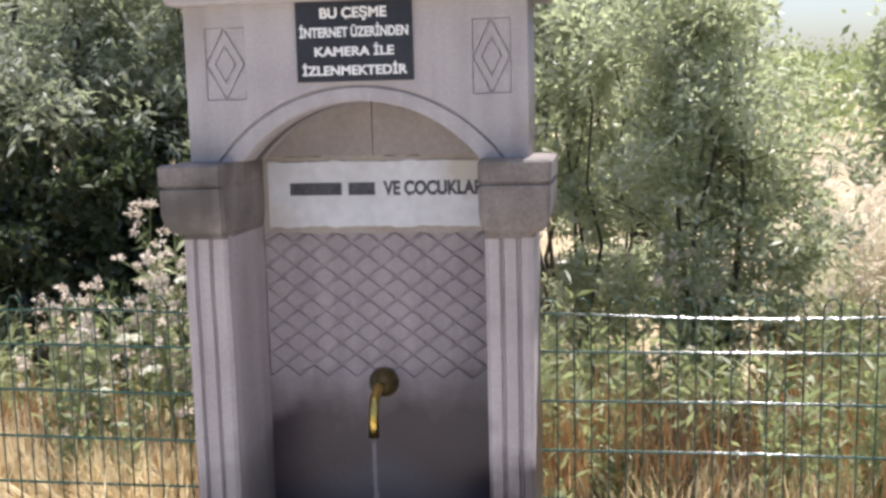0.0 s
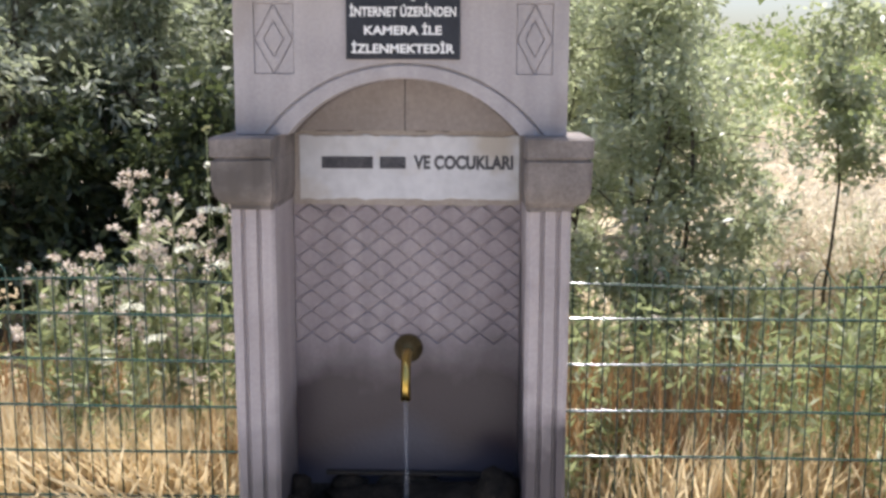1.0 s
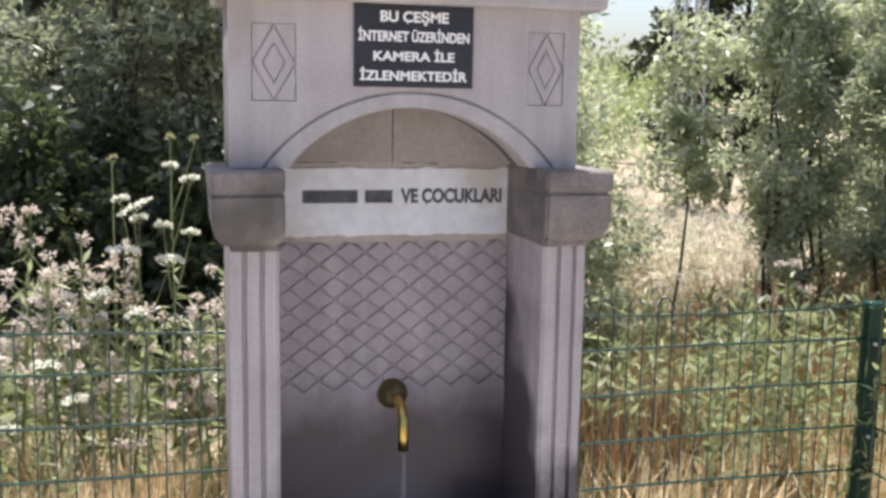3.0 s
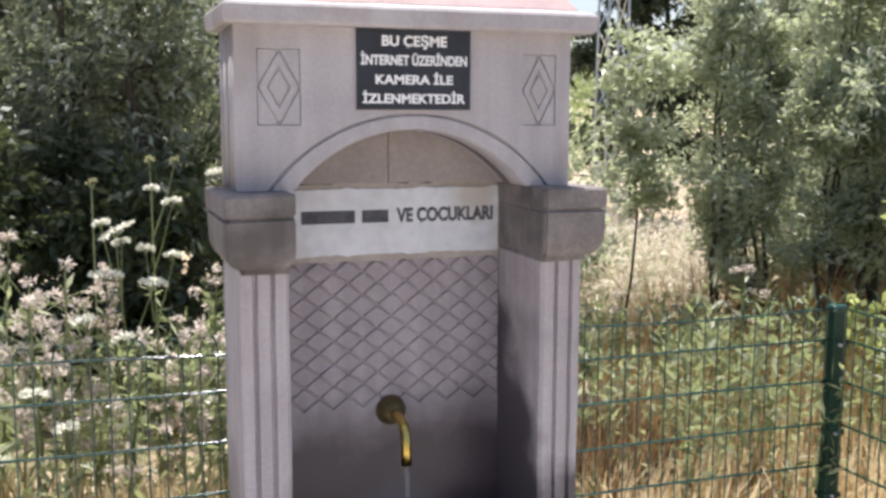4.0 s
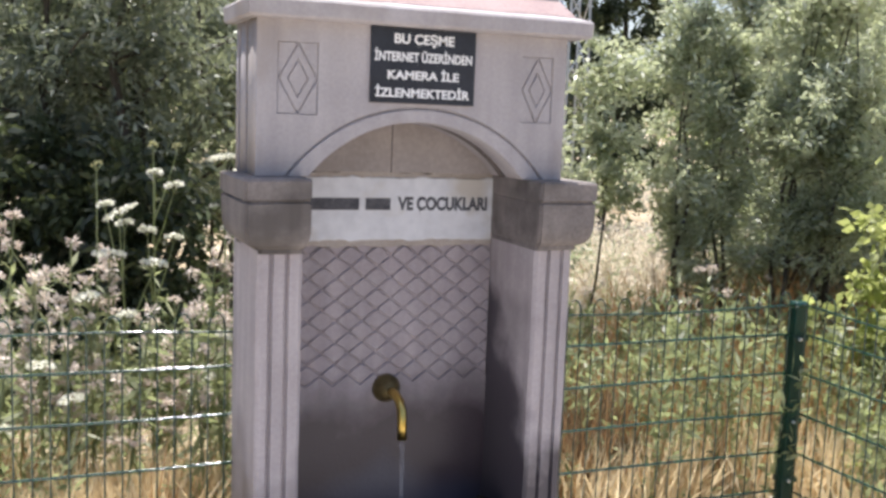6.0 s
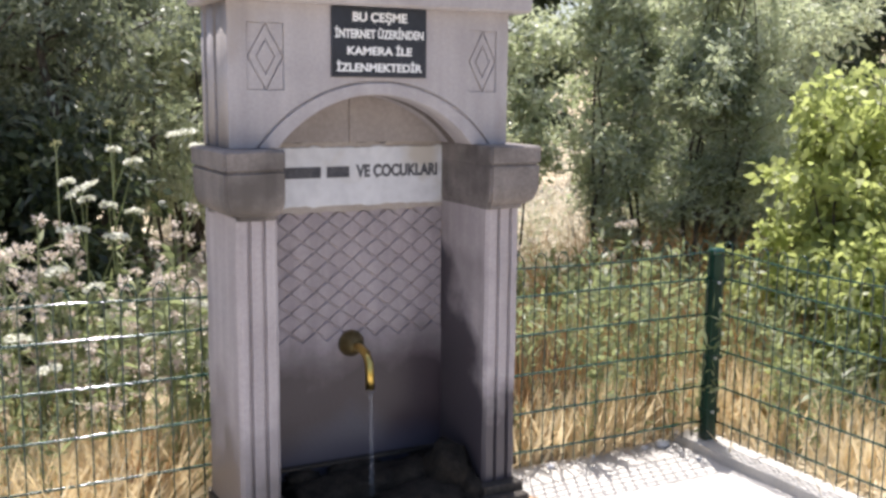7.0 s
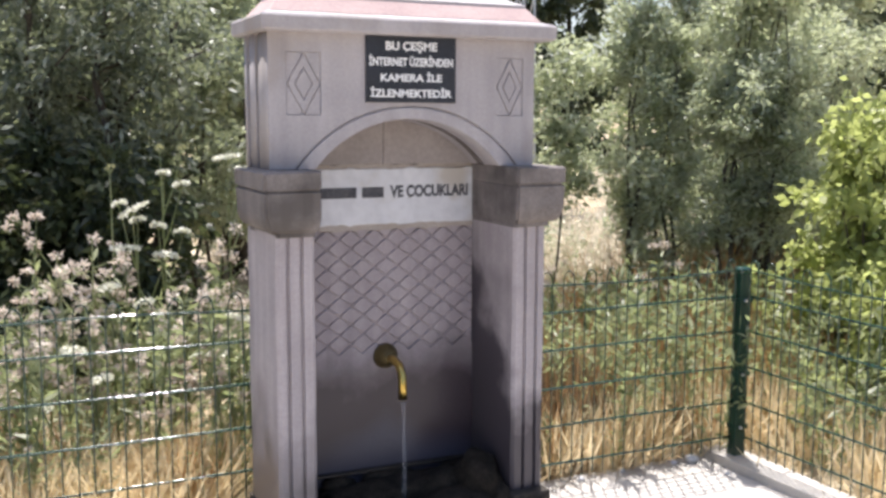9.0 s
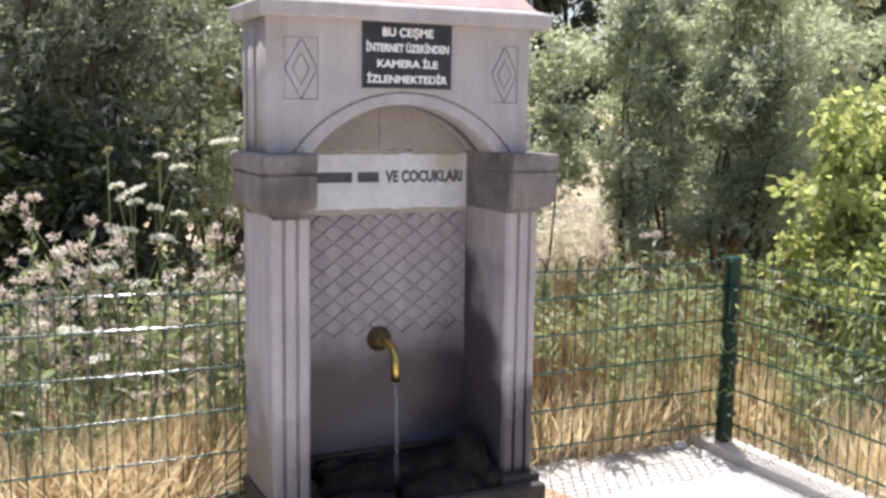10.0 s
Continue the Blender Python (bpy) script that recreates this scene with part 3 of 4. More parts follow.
# sign
sign = empty("warning_sign", "black sign with white capitals on the arch block", "sign")
plate("panel", [[(-0.18, 1.703), (0.18, 1.703), (0.18, 1.942), (-0.18, 1.942)]], -0.008, 0.007, M_PAINT, sign, bevel=0.0015)
for body, z, w, h in (("BU ÇEŞME", 1.883, 0.205, 0.042), ("İNTERNET ÜZERİNDEN", 1.835, 0.335, 0.040), ("KAMERA İLE", 1.779, 0.245, 0.037), ("İZLENMEKTEDİR", 1.722, 0.325, 0.038)):
    letters("lettering", body, 0.0, z, w, h, -0.0075, M_WHITE, sign, "bold white capitals", bold=0.03)

# ---- fence ----
WIRES = (0.10, 0.275, 0.45, 0.625, 0.795, 0.918)


def fence_panel(name, a, b, label):
    """Green wire panel from a to b: level double wires, uprights, and hoops along its top."""
    ax, ay = a
    bx, by = b
    n = round(math.hypot(bx - ax, by - ay) / 0.0565)
    dx, dy = (bx - ax) / n, (by - ay) / n
    ob = empty(name, label, "fence", "wire fence", (ax, ay, 0.0))
    nx, ny = -dy / math.hypot(dx, dy), dx / math.hypot(dx, dy)
    def at(k, z):
        sag = 0.012 * math.sin(k * 0.23 + ax) * (z / 0.9)
        return Vector((ax + dx * k + nx * sag * 0.7, ay + dy * k + ny * sag * 0.7, z))
    for i, z in enumerate(WIRES):
        bm = bmesh.new()
        r = 0.0052 if i < 5 else 0.0045
        lift = 0.010 if i == 5 else 0.0016
        tube(bm, [at(k, z + lift * math.sin(k * 0.21 + i + ax * 2)) + Vector((nx, ny, 0)) * 0.004 for k in range(n + 1)], r, 6)
        part("level_wire", bm, M_GREEN, ob, smooth=True)
    for k in range(0, n, 2):
        bm = bmesh.new()
        p0, p1 = at(k, 0), at(k + 1, 0)
        d = (p1 - p0)
        c = (p0 + p1) / 2
        pts = [p0 + Vector((0, 0, 0.03)), p0 + Vector((0, 0, 0.45)), p0 + Vector((0, 0, 0.905))]
        for s in range(9):
            t = math.pi * s / 8
            pts.append(c - d * 0.5 * math.cos(t) * (1 + 0.12 * math.sin(t)) + Vector((0, 0, 0.915 + 0.062 * math.sin(t))))
        pts += [p1 + Vector((0, 0, 0.905)), p1 + Vector((0, 0, 0.45)), p1 + Vector((0, 0, 0.03))]
        tube(bm, pts, 0.0033, 5)
        part("hoop_wire", bm, M_GREEN, ob, smooth=True)
    return ob


def fence_post(x, y, z, h):
    ob = empty("fence_post", "dark green square steel fence post with a cap", "post", "fence posts", (x, y, z))
    part("shaft", boxed(x - 0.034, x + 0.034, y - 0.026, y + 0.026, z - 0.1, z + h, bevel=0.005), M_POST, ob)
    bm = boxed(x - 0.037, x + 0.037, y - 0.029, y + 0.029, z + h - 0.01, z + h + 0.024, bevel=0.014)
    part("cap", bm, M_GREEN, ob, "glossy rounded dark cap", smooth=True)
    for k in (0.16, 0.45, 0.85):
        part("clamp", boxed(x - 0.041, x + 0.041, y - 0.033, y + 0.033, z + h * k - 0.012, z + h * k + 0.012, bevel=0.004), M_POST, ob)
        bm = bmesh.new()
        tube(bm, [(x - 0.01, y - 0.03, z + h * k), (x - 0.01, y - 0.044, z + h * k)], 0.007, 6)
        part("bolt", bm, M_STEEL, ob, "small steel bolt")
    return ob


PX, PY = 1.888, 0.315
fence_panel("wire_fence", (PX - 0.045, PY), (PX - 2.10, PY), "green coated wire panel with hooped top beside the fountain")
fence_panel("wire_fence", (PX - 2.12, PY), (PX - 5.2, PY), "green coated wire panel with hooped top before tall weeds")
fence_panel("wire_fence", (PX + 0.005, PY - 0.045), (PX + 0.02, PY - 2.9), "green coated wire panel with hooped top on the kerb")
fence_post(PX, PY, 0.0, 0.915)


# ---- trees ----
def tree(name, label, x, y, height, radius, seed, leaf, stems=3, low=0.35, clumps=60, per=150, length=0.075, width=0.018, lean=(0, 0), droop=0.25, trunk=0.07, group="trees behind the fence"):
    """Stems that fork into limbs and twigs, with leaves in loose clumps along the twigs."""
    rng = np.random.default_rng(seed)
    z0 = rise(x, y)
    ob = empty(name, label, "tree", group, (x, y, z0))
    bm = bmesh.new()
    tips = []
    for s in range(stems):
        a = 2 * math.pi * (s + rng.random()) / stems
        tilt = rng.uniform(0.1, 0.5) * (0.6 if stems == 1 else 1)
        top = Vector((x + math.cos(a) * tilt * radius + lean[0], y + math.sin(a) * tilt * radius + lean[1], z0 + height * rng.uniform(0.8, 1.0)))
        base = Vector((x + math.cos(a) * 0.12 * (stems > 1), y + math.sin(a) * 0.12 * (stems > 1), z0 - 0.05))
        pts = []
        for k in range(7):
            t = k / 6
            p = base.lerp(top, t) + Vector((math.cos(a), math.sin(a), 0)) * 0.25 * radius * math.sin(math.pi * t) * 0.5
            pts.append(p + Vector(rng.normal(size=3) * 0.05 * (0 < k)))
        tube(bm, pts, [trunk * (1 - 0.85 * k / 6) for k in range(7)], 7)
        nl = max(3, clumps // (stems * 3))
        for j in range(nl):
            t = low + (1 - low) * (j + rng.random()) / nl
            i = min(5, int(t * 6))
            p = pts[i].lerp(pts[i + 1], t * 6 - i)
            b = rng.uniform(0, 2 * math.pi)
            reach = radius * rng.uniform(0.45, 1.0) * (1.15 - 0.75 * t)
            end = p + Vector((math.cos(b) * reach, math.sin(b) * reach, reach * rng.uniform(0.05, 0.7)))
            mid = p.lerp(end, 0.5) + Vector((0, 0, 0.1 * reach))
            tube(bm, [p, mid, end], [trunk * 0.35 * (1 - 0.6 * t), trunk * 0.2, 0.004], 5)
            for q in (0.4, 0.7, 1.0):
                tips.append(np.array(p.lerp(end, q)) + rng.normal(size=3) * 0.08)
    part("trunk", bm, M_BARK, ob, "dark forked stems", smooth=True)
    tips = np.array(tips)
    # every clump is a drooping or rising twig with leaves along it
    m = len(tips)
    twig = rng.normal(size=(m, 6, 3)) * np.array([1, 1, 0.7]) + np.array([0, 0, 0.35])
    twig /= np.linalg.norm(twig, axis=2, keepdims=True)
    tl = radius * 0.32
    k = per // 6
    u = rng.random((m, 6, k, 1)) ** 0.8
    pos = tips[:, None, None, :] + twig[:, :, None, :] * u * tl + rng.normal(size=(m, 6, k, 3)) * 0.035
    pos[..., 2] -= droop * tl * (u[..., 0] ** 2)
    ax = twig[:, :, None, :] * 0.9 + rng.normal(size=(m, 6, k, 3)) * 0.6
    ax[..., 2] -= droop
    pos, ax = pos.reshape(-1, 3), ax.reshape(-1, 3)
    keep = pos[:, 2] > z0 + 0.1
    pos, ax = pos[keep], ax[keep]
    leaf_mesh("crown", pos, ax, length * rng.uniform(0.6, 1.3, len(pos)), width * rng.uniform(0.7, 1.3, len(pos)), leaf, ob, "loose crown of narrow leaves", 0.15, rng)
    return ob


tree("willow_tree", "large grey-green willow shading the ground behind tall weeds", -2.5, 4.1, 3.1, 1.25, 11, L_GREY, 6, 0.42, 130, 170, 0.085, 0.027, trunk=0.06)
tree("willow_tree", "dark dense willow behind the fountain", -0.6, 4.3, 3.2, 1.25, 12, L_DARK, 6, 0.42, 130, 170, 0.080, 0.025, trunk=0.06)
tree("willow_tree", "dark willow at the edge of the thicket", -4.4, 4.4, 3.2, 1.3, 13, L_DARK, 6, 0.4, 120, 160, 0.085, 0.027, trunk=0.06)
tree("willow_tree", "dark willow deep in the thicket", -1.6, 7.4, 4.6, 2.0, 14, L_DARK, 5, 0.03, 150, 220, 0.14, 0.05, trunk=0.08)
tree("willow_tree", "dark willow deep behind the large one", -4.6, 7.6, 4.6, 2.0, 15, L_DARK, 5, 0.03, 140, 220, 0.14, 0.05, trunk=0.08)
tree("willow_tree", "dark leafy willow far behind the fountain", 1.2, 7.6, 4.4, 1.3, 16, L_WILLOW, 4, 0.05, 120, 200, 0.13, 0.05, trunk=0.07)
# dark-leaved shrubs added to stand for the shaded hollow under the crowns
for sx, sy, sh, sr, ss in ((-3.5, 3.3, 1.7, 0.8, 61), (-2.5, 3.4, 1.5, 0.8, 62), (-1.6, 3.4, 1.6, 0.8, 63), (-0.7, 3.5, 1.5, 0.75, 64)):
    tree("dark_shrub", "dark green filler shrub added for the shaded hollow under the willows", sx, sy, sh, sr, ss, L_PINE, 5, 0.05, 60, 150, 0.09, 0.04, droop=0.1, trunk=0.02, group="shrubs in the shade")
tree("willow_tree", "silvery grey-green willow with a crooked trunk", 1.36, 2.74, 2.6, 0.68, 21, L_WILLOW, 5, 0.12, 170, 160, 0.062, 0.020, lean=(-0.05, 0.0), droop=-0.2, trunk=0.02)
tree("willow_tree", "young silvery willow close behind the fountain", 0.72, 3.4, 2.5, 0.40, 26, L_WILLOW, 5, 0.08, 100, 80, 0.075, 0.025, droop=-0.1, trunk=0.015)
tree("willow_tree", "light green willow at the edge of the dark thicket", 0.45, 5.3, 3.4, 0.6, 27, L_WILLOW, 5, 0.2, 110, 90, 0.085, 0.028, trunk=0.02)
tree("young_tree", "slender young tree with a thin bare trunk", 2.42, 2.88, 2.3, 0.27, 33, L_WILLOW, 1, 0.46, 48, 55, 0.06, 0.028, droop=0.05, trunk=0.013, group="")
tree("willow_tree", "upright silvery willow with bare brown stems at its foot", 3.05, 2.6, 2.8, 0.40, 23, L_WILLOW, 6, 0.30, 130, 165, 0.060, 0.019, droop=-0.1, trunk=0.018)
tree("willow_tree", "shady willow with dark leaning stems", 3.6, 2.2, 2.75, 0.46, 24, L_WILLOW, 8, 0.34, 160, 165, 0.060, 0.019, droop=0.0, trunk=0.02)
tree("willow_tree", "silvery willow beside another willow", 4.7, 3.0, 3.1, 0.75, 25, L_WILLOW, 6, 0.1, 130, 160, 0.075, 0.025, trunk=0.03)
tree("willow_tree", "tall silvery willow behind the shady ones", 5.6, 5.2, 4.5, 0.85, 28, L_WILLOW, 6, 0.08, 130, 150, 0.09, 0.03, trunk=0.03)
tree("willow_tree", "pale silvery willow beyond the dry weeds", 6.8, 4.8, 3.9, 1.0, 22, L_WILLOW, 4, 0.05, 120, 150, 0.12, 0.04, trunk=0.03)
for sx, sy, sh, sr, ss in ((4.2, 2.9, 1.25, 0.6, 66), (5.0, 3.6, 1.4, 0.7, 67), (6.0, 3.0, 1.3, 0.7, 68)):
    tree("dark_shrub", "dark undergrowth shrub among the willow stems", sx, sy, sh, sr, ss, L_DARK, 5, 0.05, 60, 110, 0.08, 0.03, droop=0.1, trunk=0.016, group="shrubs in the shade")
tree("leafy_shrub", "bright yellow-green shrub outside the fence", 3.25, 0.75, 1.8, 0.44, 31, L_BRIGHT, 9, 0.04, 210, 52, 0.07, 0.040, droop=0.25, trunk=0.016, group="")
tree("leafy_shrub", "bright yellow-green shrub reaching over the kerb fence", 4.0, 0.5, 2.1, 0.6, 32, L_BRIGHT, 9, 0.04, 210, 60, 0.07, 0.040, droop=0.25, trunk=0.018, group="")
tree("leafy_shrub", "low bright green bush crowding the kerb fence", 2.85, 0.15, 1.05, 0.28, 35, L_BRIGHT, 7, 0.03, 90, 45, 0.06, 0.032, droop=0.2, trunk=0.01, group="")
tree("broadleaf_tree", "deep green tree behind the willows", 8.0, 12.4, 7.0, 1.2, 41, L_PINE, 2, 0.10, 110, 200, 0.12, 0.06, trunk=0.08)
tree("broadleaf_tree", "deep green tree at the far thicket", 12.5, 9.5, 7.0, 2.4, 43, L_PINE, 2, 0.1, 110, 240, 0.17, 0.08, trunk=0.12)

# ---- weeds and grass ----
def scatter(rng, n, x0, x1, y0, y1):
    return np.stack([rng.uniform(x0, x1, n), rng.uniform(y0, y1, n), np.full(n, -0.05)], 1)


def blades(name, label, n, area, h0, h1, width, material, seed, lean=0.35):
    """Grass blades as one sheet of stuff: narrow upright leaves, thicker in tufts."""
    rng = np.random.default_rng(seed)
    tufts = scatter(rng, max(8, n // 60), *area)
    base = tufts[rng.integers(0, len(tufts), n)] + rng.normal(size=(n, 3)) * np.array([0.09, 0.09, 0])
    base[:, 1] = np.maximum(base[:, 1], area[2])
    ax = rng.normal(size=(n, 3)) * lean
    ax[:, 2] = 1.0
    clear = (np.abs(base[:, 0]) > 0.68) | (base[:, 1] > 0.60)
    base, ax = base[clear], ax[clear]
    n = len(base)
    ob = leaf_mesh(name, base, ax, rng.uniform(h0, h1, n), width * rng.uniform(0.6, 1.4, n), material, droop=0.1, rng=rng)
    return tagged(ob, label, "grass", kind="stuff")


def weeds(name, label, n, area, h0, h1, material, seed, leaf=0.06, each=26):
    """Leafy stalks as stuff: a thin stem with narrow leaves up its length."""
    rng = np.random.default_rng(seed)
    spots = scatter(rng, max(6, n // 7), *area)
    base = spots[rng.integers(0, len(spots), n)] + rng.normal(size=(n, 3)) * np.array([0.10, 0.10, 0])
    base[:, 1] = np.maximum(base[:, 1], area[2])
    h = rng.uniform(h0, h1, n)
    tilt = rng.normal(size=(n, 3)) * 0.16
    tilt[:, 2] = 1.0
    u = rng.uniform(0.12, 1.0, (n, each, 1))
    pos = (base[:, None, :] + tilt[:, None, :] * h[:, None, None] * u + rng.normal(size=(n, each, 3)) * 0.02).reshape(-1, 3)
    ax = rng.normal(size=(n * each, 3)) * np.array([1, 1, 0.5]) + np.array([0, 0, 1.0])
    allpos = np.concatenate([base, pos])
    allax = np.concatenate([tilt, ax])
    ln = np.concatenate([h * 1.02, leaf * rng.uniform(0.5, 1.5, n * each)])
    wd = np.concatenate([np.full(n, 0.008), leaf * 0.2 * rng.uniform(0.6, 1.4, n * each)])
    ob = leaf_mesh(name, allpos, allax, ln, wd, material, droop=0.1, rng=rng)
    return tagged(ob, label, "weeds", kind="stuff")


blades("dry_grass", "dense straw-coloured dry grass along the fence", 13000, (-5.0, 2.6, 0.45, 1.2), 0.12, 0.5, 0.011, L_STRAW, 51)
blades("dry_grass", "straw-coloured dry grass outside the kerb fence", 9000, (2.05, 4.2, -3.0, 1.2), 0.15, 0.5, 0.011, L_STRAW, 52)
blades("dry_grass", "sparse sunlit dry grass on the open field", 30000, (1.2, 16.0, 3.2, 24.0), 0.10, 0.38, 0.026, L_PALE, 53, 0.7)
blades("dry_grass", "short pale dry grass at the foot of the fence", 14000, (-4.0, -0.3, 0.42, 0.85), 0.15, 0.56, 0.014, L_STRAW, 50, 0.55)
blades("dry_stalks", "thin reddish-brown dry stalks among the weeds", 2600, (0.3, 4.0, 0.45, 1.6), 0.3, 0.85, 0.008, L_RUST, 49, 0.15)
blades("dry_stalks", "dense brown dry stalks, coloured darker for the shade beside the fountain", 1500, (0.9, 1.35, 0.7, 1.3), 0.3, 0.62, 0.012, L_RUST_SHADE, 46, 0.25)
blades("dry_stalks", "tangle of brown dry twigs round the willow stems", 2600, (2.7, 5.2, 2.0, 3.3), 0.4, 1.05, 0.012, L_RUST, 47, 0.3)
blades("dry_stalks", "thin reddish-brown dry stalks behind the fence", 900, (-4.0, -0.3, 0.52, 1.4), 0.3, 0.7, 0.008, L_RUST, 48, 0.15)
weeds("green_weeds", "tangle of grey-green weeds behind the fence", 210, (0.2, 2.6, 0.6, 1.7), 0.2, 0.85, L_WEED, 54, 0.085, 34)
weeds("green_weeds", "grey-green weeds behind the dry grass", 110, (-5.0, -0.2, 1.0, 1.8), 0.2, 0.85, L_WEED, 60, 0.085, 34)
weeds("green_weeds", "low fresh green weeds in the dry grass", 70, (-3.5, -0.45, 0.55, 1.05), 0.2, 0.62, L_WEED, 70, 0.07, 40)
weeds("green_weeds", "low green weeds in the shade of the willows", 420, (-5.0, 1.0, 1.6, 3.4), 0.25, 0.6, L_WEED, 55, 0.09)
weeds("green_weeds", "leafy green weeds crowding the fence beside its post", 12, (1.25, 1.8, 0.40, 0.52), 0.5, 0.9, L_WEED, 63, 0.085, 40)
weeds("green_weeds", "green weeds outside the kerb fence", 380, (2.1, 4.6, -1.5, 1.9), 0.3, 0.8, L_WEED, 56, 0.085, 34)
weeds("green_weeds", "green weeds at the foot of the far willows", 330, (1.0, 5.5, 1.5, 3.0), 0.25, 0.62, L_WEED, 57, 0.085, 34)
weeds("dry_weeds", "pale dry stalks on the open ground", 300, (2.2, 9.0, 4.0, 10.0), 0.3, 0.65, L_PALE, 58, 0.07)
weeds("dry_weeds", "dense whitish dry stalks before the far willows", 330, (2.3, 3.7, 3.1, 4.4), 0.55, 0.98, L_PALE, 59, 0.075, 40)


weeds("green_weeds", "tall grey-green stalks among the pale dry ones", 100, (1.8, 3.7, 2.9, 4.3), 0.45, 0.95, L_WILLOW, 71, 0.06, 48)


def umbel_plant(x, y, heads, seed, label):
    """A wild carrot: a stem that forks towards flat white umbels; heads are place, height, radius, and 1 where still a green bud."""
    rng = np.random.default_rng(seed)
    ob = empty("wild_carrot", label, "plant", "white umbel flowers", (x, y, -0.05))
    stem = bmesh.new()
    p0 = Vector((x, y, -0.05))
    main = Vector(heads[0][:3])
    tube(stem, [p0, p0.lerp(main, 0.5) + Vector((0.012, 0, 0)), main - Vector((0, 0, 0.02))], [0.006, 0.005, 0.003], 5)
    for i, (hx, hy, hz, size, bud) in enumerate(heads):
        e = Vector((hx, hy, hz))
        if i:
            p = p0.lerp(main, min(0.8, max(0.3, (hz - 0.28) / main.z)))
            part("branch", tube(bmesh.new(), [p, p.lerp(e, 0.5) + Vector((0, 0, -0.025)), e - Vector((0, 0, 0.02))], [0.004, 0.0035, 0.0025], 5), L_WEED, ob)
        rays = bmesh.new()
        for _ in range(9):
            a, r = rng.uniform(0, 2 * math.pi), size * rng.uniform(0.3, 0.9)
            tube(rays, [e - Vector((0, 0, 0.025)), e + Vector((math.cos(a) * r, math.sin(a) * r, 0))], 0.0012, 3)
        part("umbel_stalk", rays, L_WEED, ob)
        n = 45 if bud else 130
        a, r = rng.uniform(0, 2 * math.pi, n), np.sqrt(rng.random(n)) * size
        dome = size * 0.9 if bud else 0.012
        lean = rng.normal() * 0.2
        pos = np.stack([e.x + np.cos(a) * r, e.y + np.sin(a) * r, e.z + dome * np.cos(r / size * 1.5) + lean * np.cos(a) * r + rng.normal(size=n) * 0.003], 1)
        ax = np.stack([np.cos(a), np.sin(a), rng.normal(size=n) * 0.3 + bud], 1)
        leaf_mesh("umbel", pos, ax, 0.011 if bud else 0.017, 0.009 if bud else 0.015, L_BUD if bud else L_FLOWER, ob, "closed yellowish-green bud" if bud else "flat white flower head", 0.0, rng)
    part("stem", stem, L_WEED, ob)
    n = 40
    u = rng.random(n)
    pos = np.array([p0.lerp(main, k) for k in 0.1 + 0.6 * u])
    ax = rng.normal(size=(n, 3)) + np.array([0, 0, 0.4])
    leaf_mesh("leaves", pos, ax, 0.07, 0.012, L_WEED, ob, "feathery green leaves", 0.1, rng)
    return ob


def thistle(x, y, h, seed, heads, label):
    """A dry thistle gone to seed, with pale fluffy heads."""
    rng = np.random.default_rng(seed)
    ob = empty("dry_thistle", label, "plant", "thistles gone to seed", (x, y, -0.05))
    stem = bmesh.new()
    p0 = Vector((x, y, -0.05))
    top = Vector((x + rng.normal() * 0.06, y + rng.normal() * 0.06, h))
    tube(stem, [p0, p0.lerp(top, 0.5), top], [0.007, 0.006, 0.004], 5)
    ends = [top]
    for _ in range(heads - 1):
        p = p0.lerp(top, rng.uniform(0.35, 0.95))
        e = p + Vector((rng.normal() * 0.08, rng.normal() * 0.07, rng.uniform(0.01, 0.15)))
        part("branch", tube(bmesh.new(), [p, e], [0.003, 0.002], 4), L_WEED, ob)
        ends.append(e)
    part("stem", stem, L_WEED, ob)
    for e in ends:
        n = 34
        d = rng.normal(size=(n, 3)) * rng.uniform(0.4, 1.3, 3) + rng.normal(size=3) * 0.35
        spread = rng.uniform(0.004, 0.009)
        leaf_mesh("seed_head", np.array(e) + d * spread, d, 0.019 * rng.uniform(0.6, 1.5, n), 0.012, L_SEED, ob, "pale pinkish fluffy seed head", 0.0, rng)
    n = 34
    pos = np.array([p0.lerp(top, k) for k in rng.uniform(0.35, 0.92, n)])
    ax = rng.normal(size=(n, 3)) + np.array([0, 0, 0.3])
    leaf_mesh("leaves", pos, ax, 0.10, 0.022, L_WEED, ob, "spiny grey-green leaves", 0.1, rng)
    return ob


umbel_plant(-0.80, 1.12, [(-0.85, 1.10, 1.24, 0.060, 0), (-0.90, 1.12, 1.27, 0.022, 0), (-0.83, 1.08, 1.20, 0.026, 0), (-0.72, 1.06, 1.04, 0.045, 0)], 1, "tall wild carrot with flat white flower heads behind the fence")
umbel_plant(-0.72, 1.10, [(-0.71, 1.18, 1.50, 0.019, 1), (-0.62, 1.15, 1.50, 0.016, 1), (-0.71, 1.10, 1.40, 0.02, 0), (-0.64, 1.08, 1.35, 0.028, 0), (-0.64, 1.08, 1.14, 0.026, 0), (-0.74, 1.10, 1.17, 0.024, 0)], 2, "tall wild carrot with closed buds and small white heads")
umbel_plant(-0.46, 1.02, [(-0.45, 1.0, 1.47, 0.055, 0), (-0.37, 1.05, 1.41, 0.03, 0), (-0.33, 1.1, 1.30, 0.03, 0)], 3, "tall wild carrot with white heads beside the fountain")
umbel_plant(-0.93, 1.02, [(-0.89, 1.06, 1.08, 0.055, 0), (-0.98, 0.95, 0.93, 0.04, 0), (-0.84, 0.92, 0.86, 0.035, 0)], 4, "wild carrot with white flower heads among the weeds")
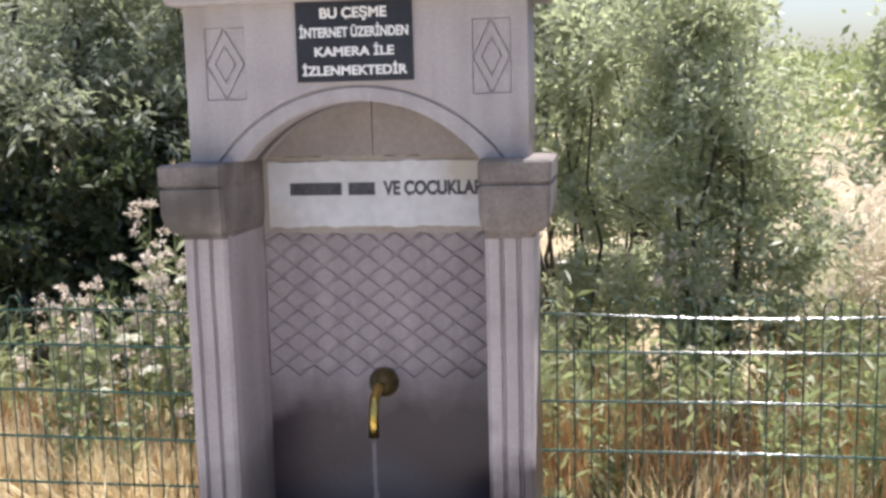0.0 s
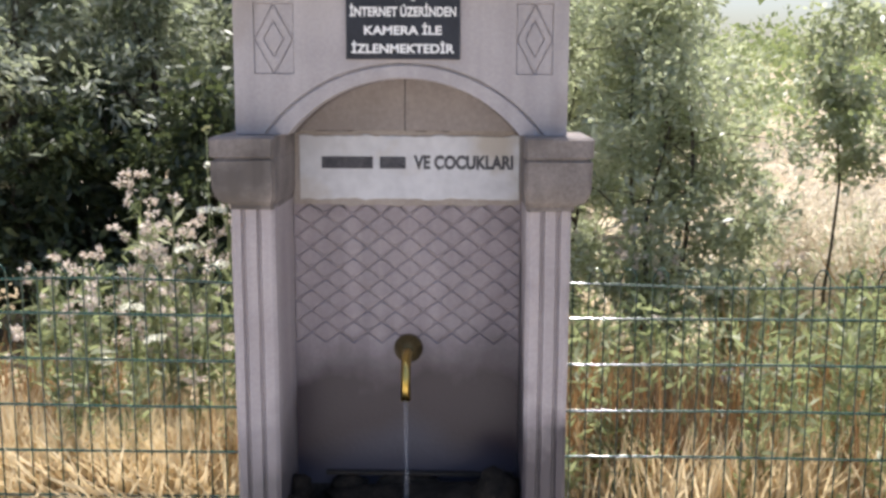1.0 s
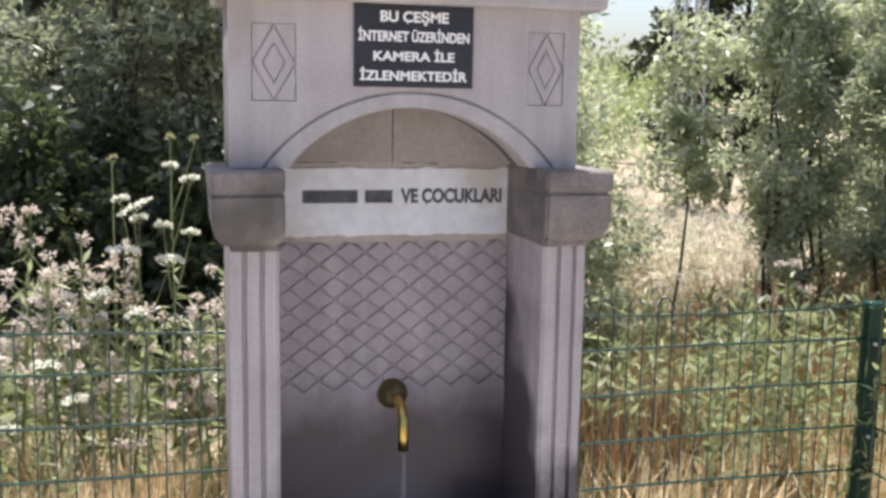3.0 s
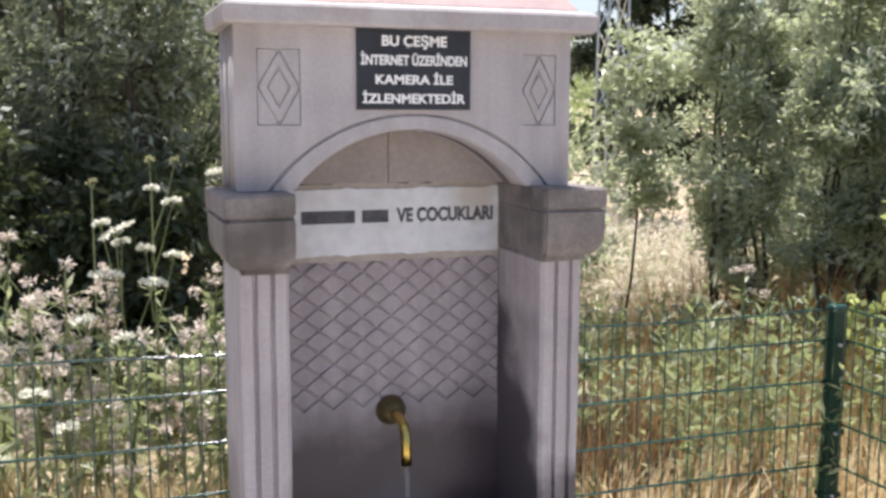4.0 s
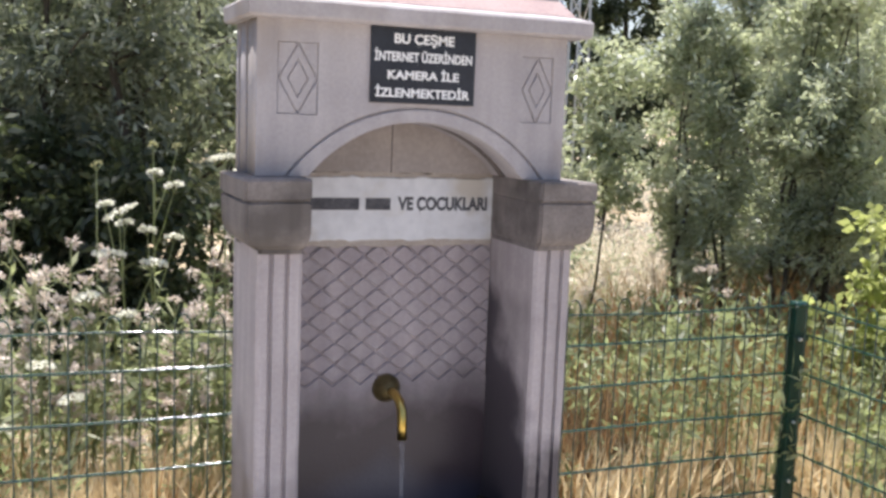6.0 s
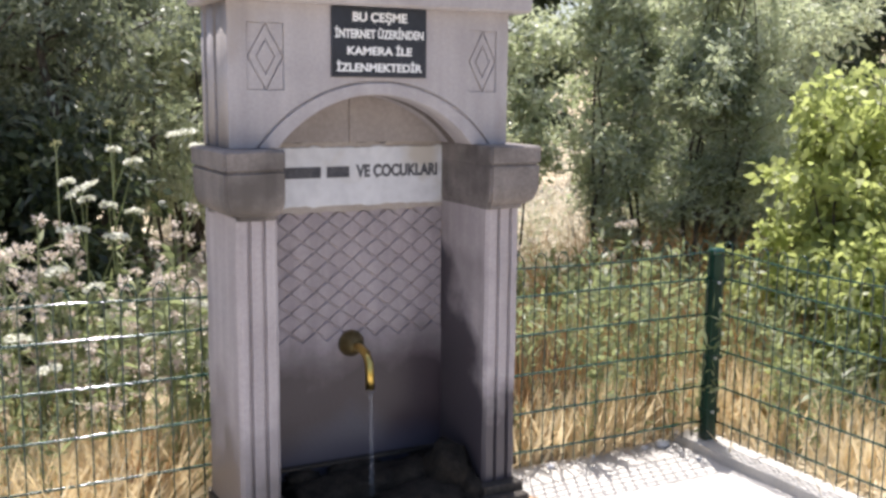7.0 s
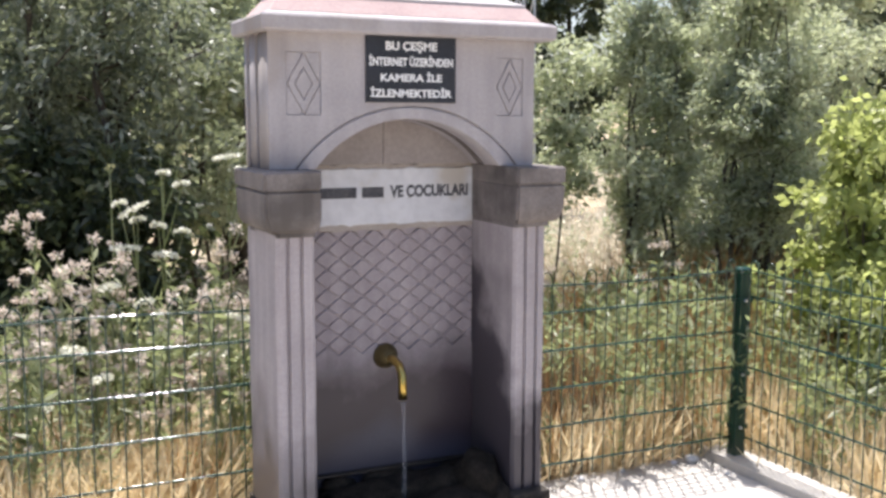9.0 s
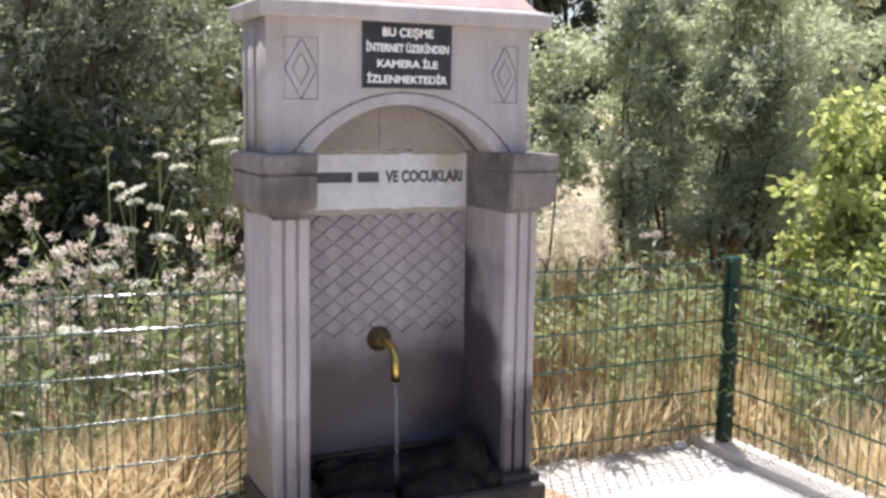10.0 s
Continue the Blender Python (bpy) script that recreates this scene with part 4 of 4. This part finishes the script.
umbel_plant(-0.95, 1.14, [(-0.93, 1.16, 1.42, 0.017, 1)], 5, "single tall wild carrot stem with a closed bud")
umbel_plant(-0.50, 0.75, [(-0.48, 0.74, 0.80, 0.04, 0), (-0.58, 0.70, 0.66, 0.035, 0), (-0.42, 0.72, 0.55, 0.03, 0)], 6, "low wild carrot with white heads close behind the fence")
umbel_plant(-1.15, 0.75, [(-1.15, 0.74, 0.72, 0.04, 0), (-1.05, 0.70, 0.60, 0.035, 0), (-1.27, 0.72, 0.50, 0.03, 0)], 7, "low wild carrot with white heads among dry grass")
THISTLES = ((-1.06, 1.14), (-1.13, 1.00), (-0.83, 1.0), (-0.55, 1.10), (-0.47, 0.92), (-1.32, 1.22), (-0.95, 0.98), (-0.62, 0.86), (-1.24, 1.06))
for i, (x, h) in enumerate(THISTLES):
    thistle(x, 1.1 + 0.08 * (i % 3 - 1), h, 180 + i, 20, "tall dry thistle crowned with fluffy pale seed heads")
for i in range(15):
    r = random.Random(100 + i)
    x = r.uniform(-1.7, -0.32)
    thistle(x, r.uniform(0.50, 1.15), r.uniform(0.45, 0.95), 200 + i, r.randint(5, 9), "dry thistle gone to fluffy pale seed behind the fence")
for i in range(8):
    r = random.Random(300 + i)
    thistle(r.uniform(0.8, 3.2), r.uniform(0.9, 3.2), r.uniform(0.6, 1.0), 320 + i, r.randint(4, 8), "dry thistle among green weeds")


# ---- distance ----
def lattice_mast(x, y, h):
    z0 = rise(x, y)
    ob = empty("lattice_mast", "pale galvanised steel lattice mast", "mast", "", (x, y, z0))
    w = 0.2
    corners = [(-w, -w), (w, -w), (w, w), (-w, w)]
    for cx, cy in corners:
        part("leg", tube(bmesh.new(), [(x + cx, y + cy, z0 - 0.1), (x + cx * 0.6, y + cy * 0.6, z0 + h)], 0.022, 5), M_STEEL, ob)
    n = 14
    for k in range(n):
        a, b = k / n, (k + 1) / n
        for i in range(4):
            (ax_, ay_), (bx_, by_) = corners[i], corners[(i + 1) % 4]
            fa, fb = 1 - 0.4 * a, 1 - 0.4 * b
            if k % 2:
                ax_, ay_, bx_, by_ = bx_, by_, ax_, ay_
            part("brace", tube(bmesh.new(), [(x + ax_ * fa, y + ay_ * fa, z0 + h * a), (x + bx_ * fb, y + by_ * fb, z0 + h * b)], 0.013, 4), M_STEEL, ob)
    return ob


lattice_mast(6.75, 11.2, 8.5)


def rock(x, y, s, seed):
    bm = bmesh.new()
    bmesh.ops.create_icosphere(bm, subdivisions=3, radius=1.0)
    for v in bm.verts:
        v.co *= 1 + 0.3 * noise.noise(v.co * 1.4 + Vector((seed, 0, 0)))
        v.co = Vector((x + v.co.x * s, y + v.co.y * s * 0.8, rise(x, y) + s * 0.35 + v.co.z * s * 0.6))
    return tagged(part("boulder", bm, M_ROCK, smooth=False), "grey angular boulder among the weeds", "rock")


def pebble(x, y, s, seed):
    bm = bmesh.new()
    bmesh.ops.create_icosphere(bm, subdivisions=2, radius=1.0)
    for v in bm.verts:
        v.co *= 1 + 0.35 * noise.noise(v.co * 1.7 + Vector((seed, 0, 0)))
        v.co = Vector((x + v.co.x * s, y + v.co.y * s * 0.8, s * 0.45 - 0.045 + v.co.z * s * 0.6))
    return tagged(part("loose_stone", bm, M_MARBLE), "small whitish loose stone on the concrete edge", "stone", "loose stones")


for x, y, s, k in ((1.70, 0.42, 0.036, 1.0), (1.60, 0.43, 0.018, 2.0), (1.30, 0.44, 0.016, 3.0), (1.05, 0.42, 0.02, 4.0), (1.74, 0.20, 0.012, 5.0)):
    pebble(x, y, s, k)
bm = bmesh.new()
tube(bm, [(0.74, -0.30, -0.027), (0.83, -0.23, -0.024), (0.93, -0.18, -0.028)], [0.014, 0.016, 0.011], 7)
tagged(part("stick", wobble(bm, 0.004, 20.0), M_CLAY), "short brown stick lying on the concrete", "stick")

rock(1.75, 1.9, 0.28, 3.0)
rock(3.6, 3.9, 0.33, 7.0)

# far scrub on the hill
rng = np.random.default_rng(77)
cl = []
for _ in range(420):
    a, d = rng.uniform(-0.9, 1.35), rng.uniform(26, 120)
    x, y = d * math.sin(a), d * math.cos(a)
    s = rng.uniform(0.6, 1.7) * (0.6 + d / 90)
    c = np.array([x, y, rise(x, y) + s * 0.5])
    cl.append((c + rng.normal(size=(240, 3)) * np.array([s, s, s * 0.55]), s))
pos = np.concatenate([c for c, s in cl])
sz = np.concatenate([np.full(240, s) for c, s in cl])
tagged(leaf_mesh("far_scrub", pos, rng.normal(size=pos.shape) + np.array([0, 0, 0.3]), sz * 0.26, sz * 0.14, L_HILL, rng=rng), "green scrub covering the far hillside", "scrub", kind="stuff")
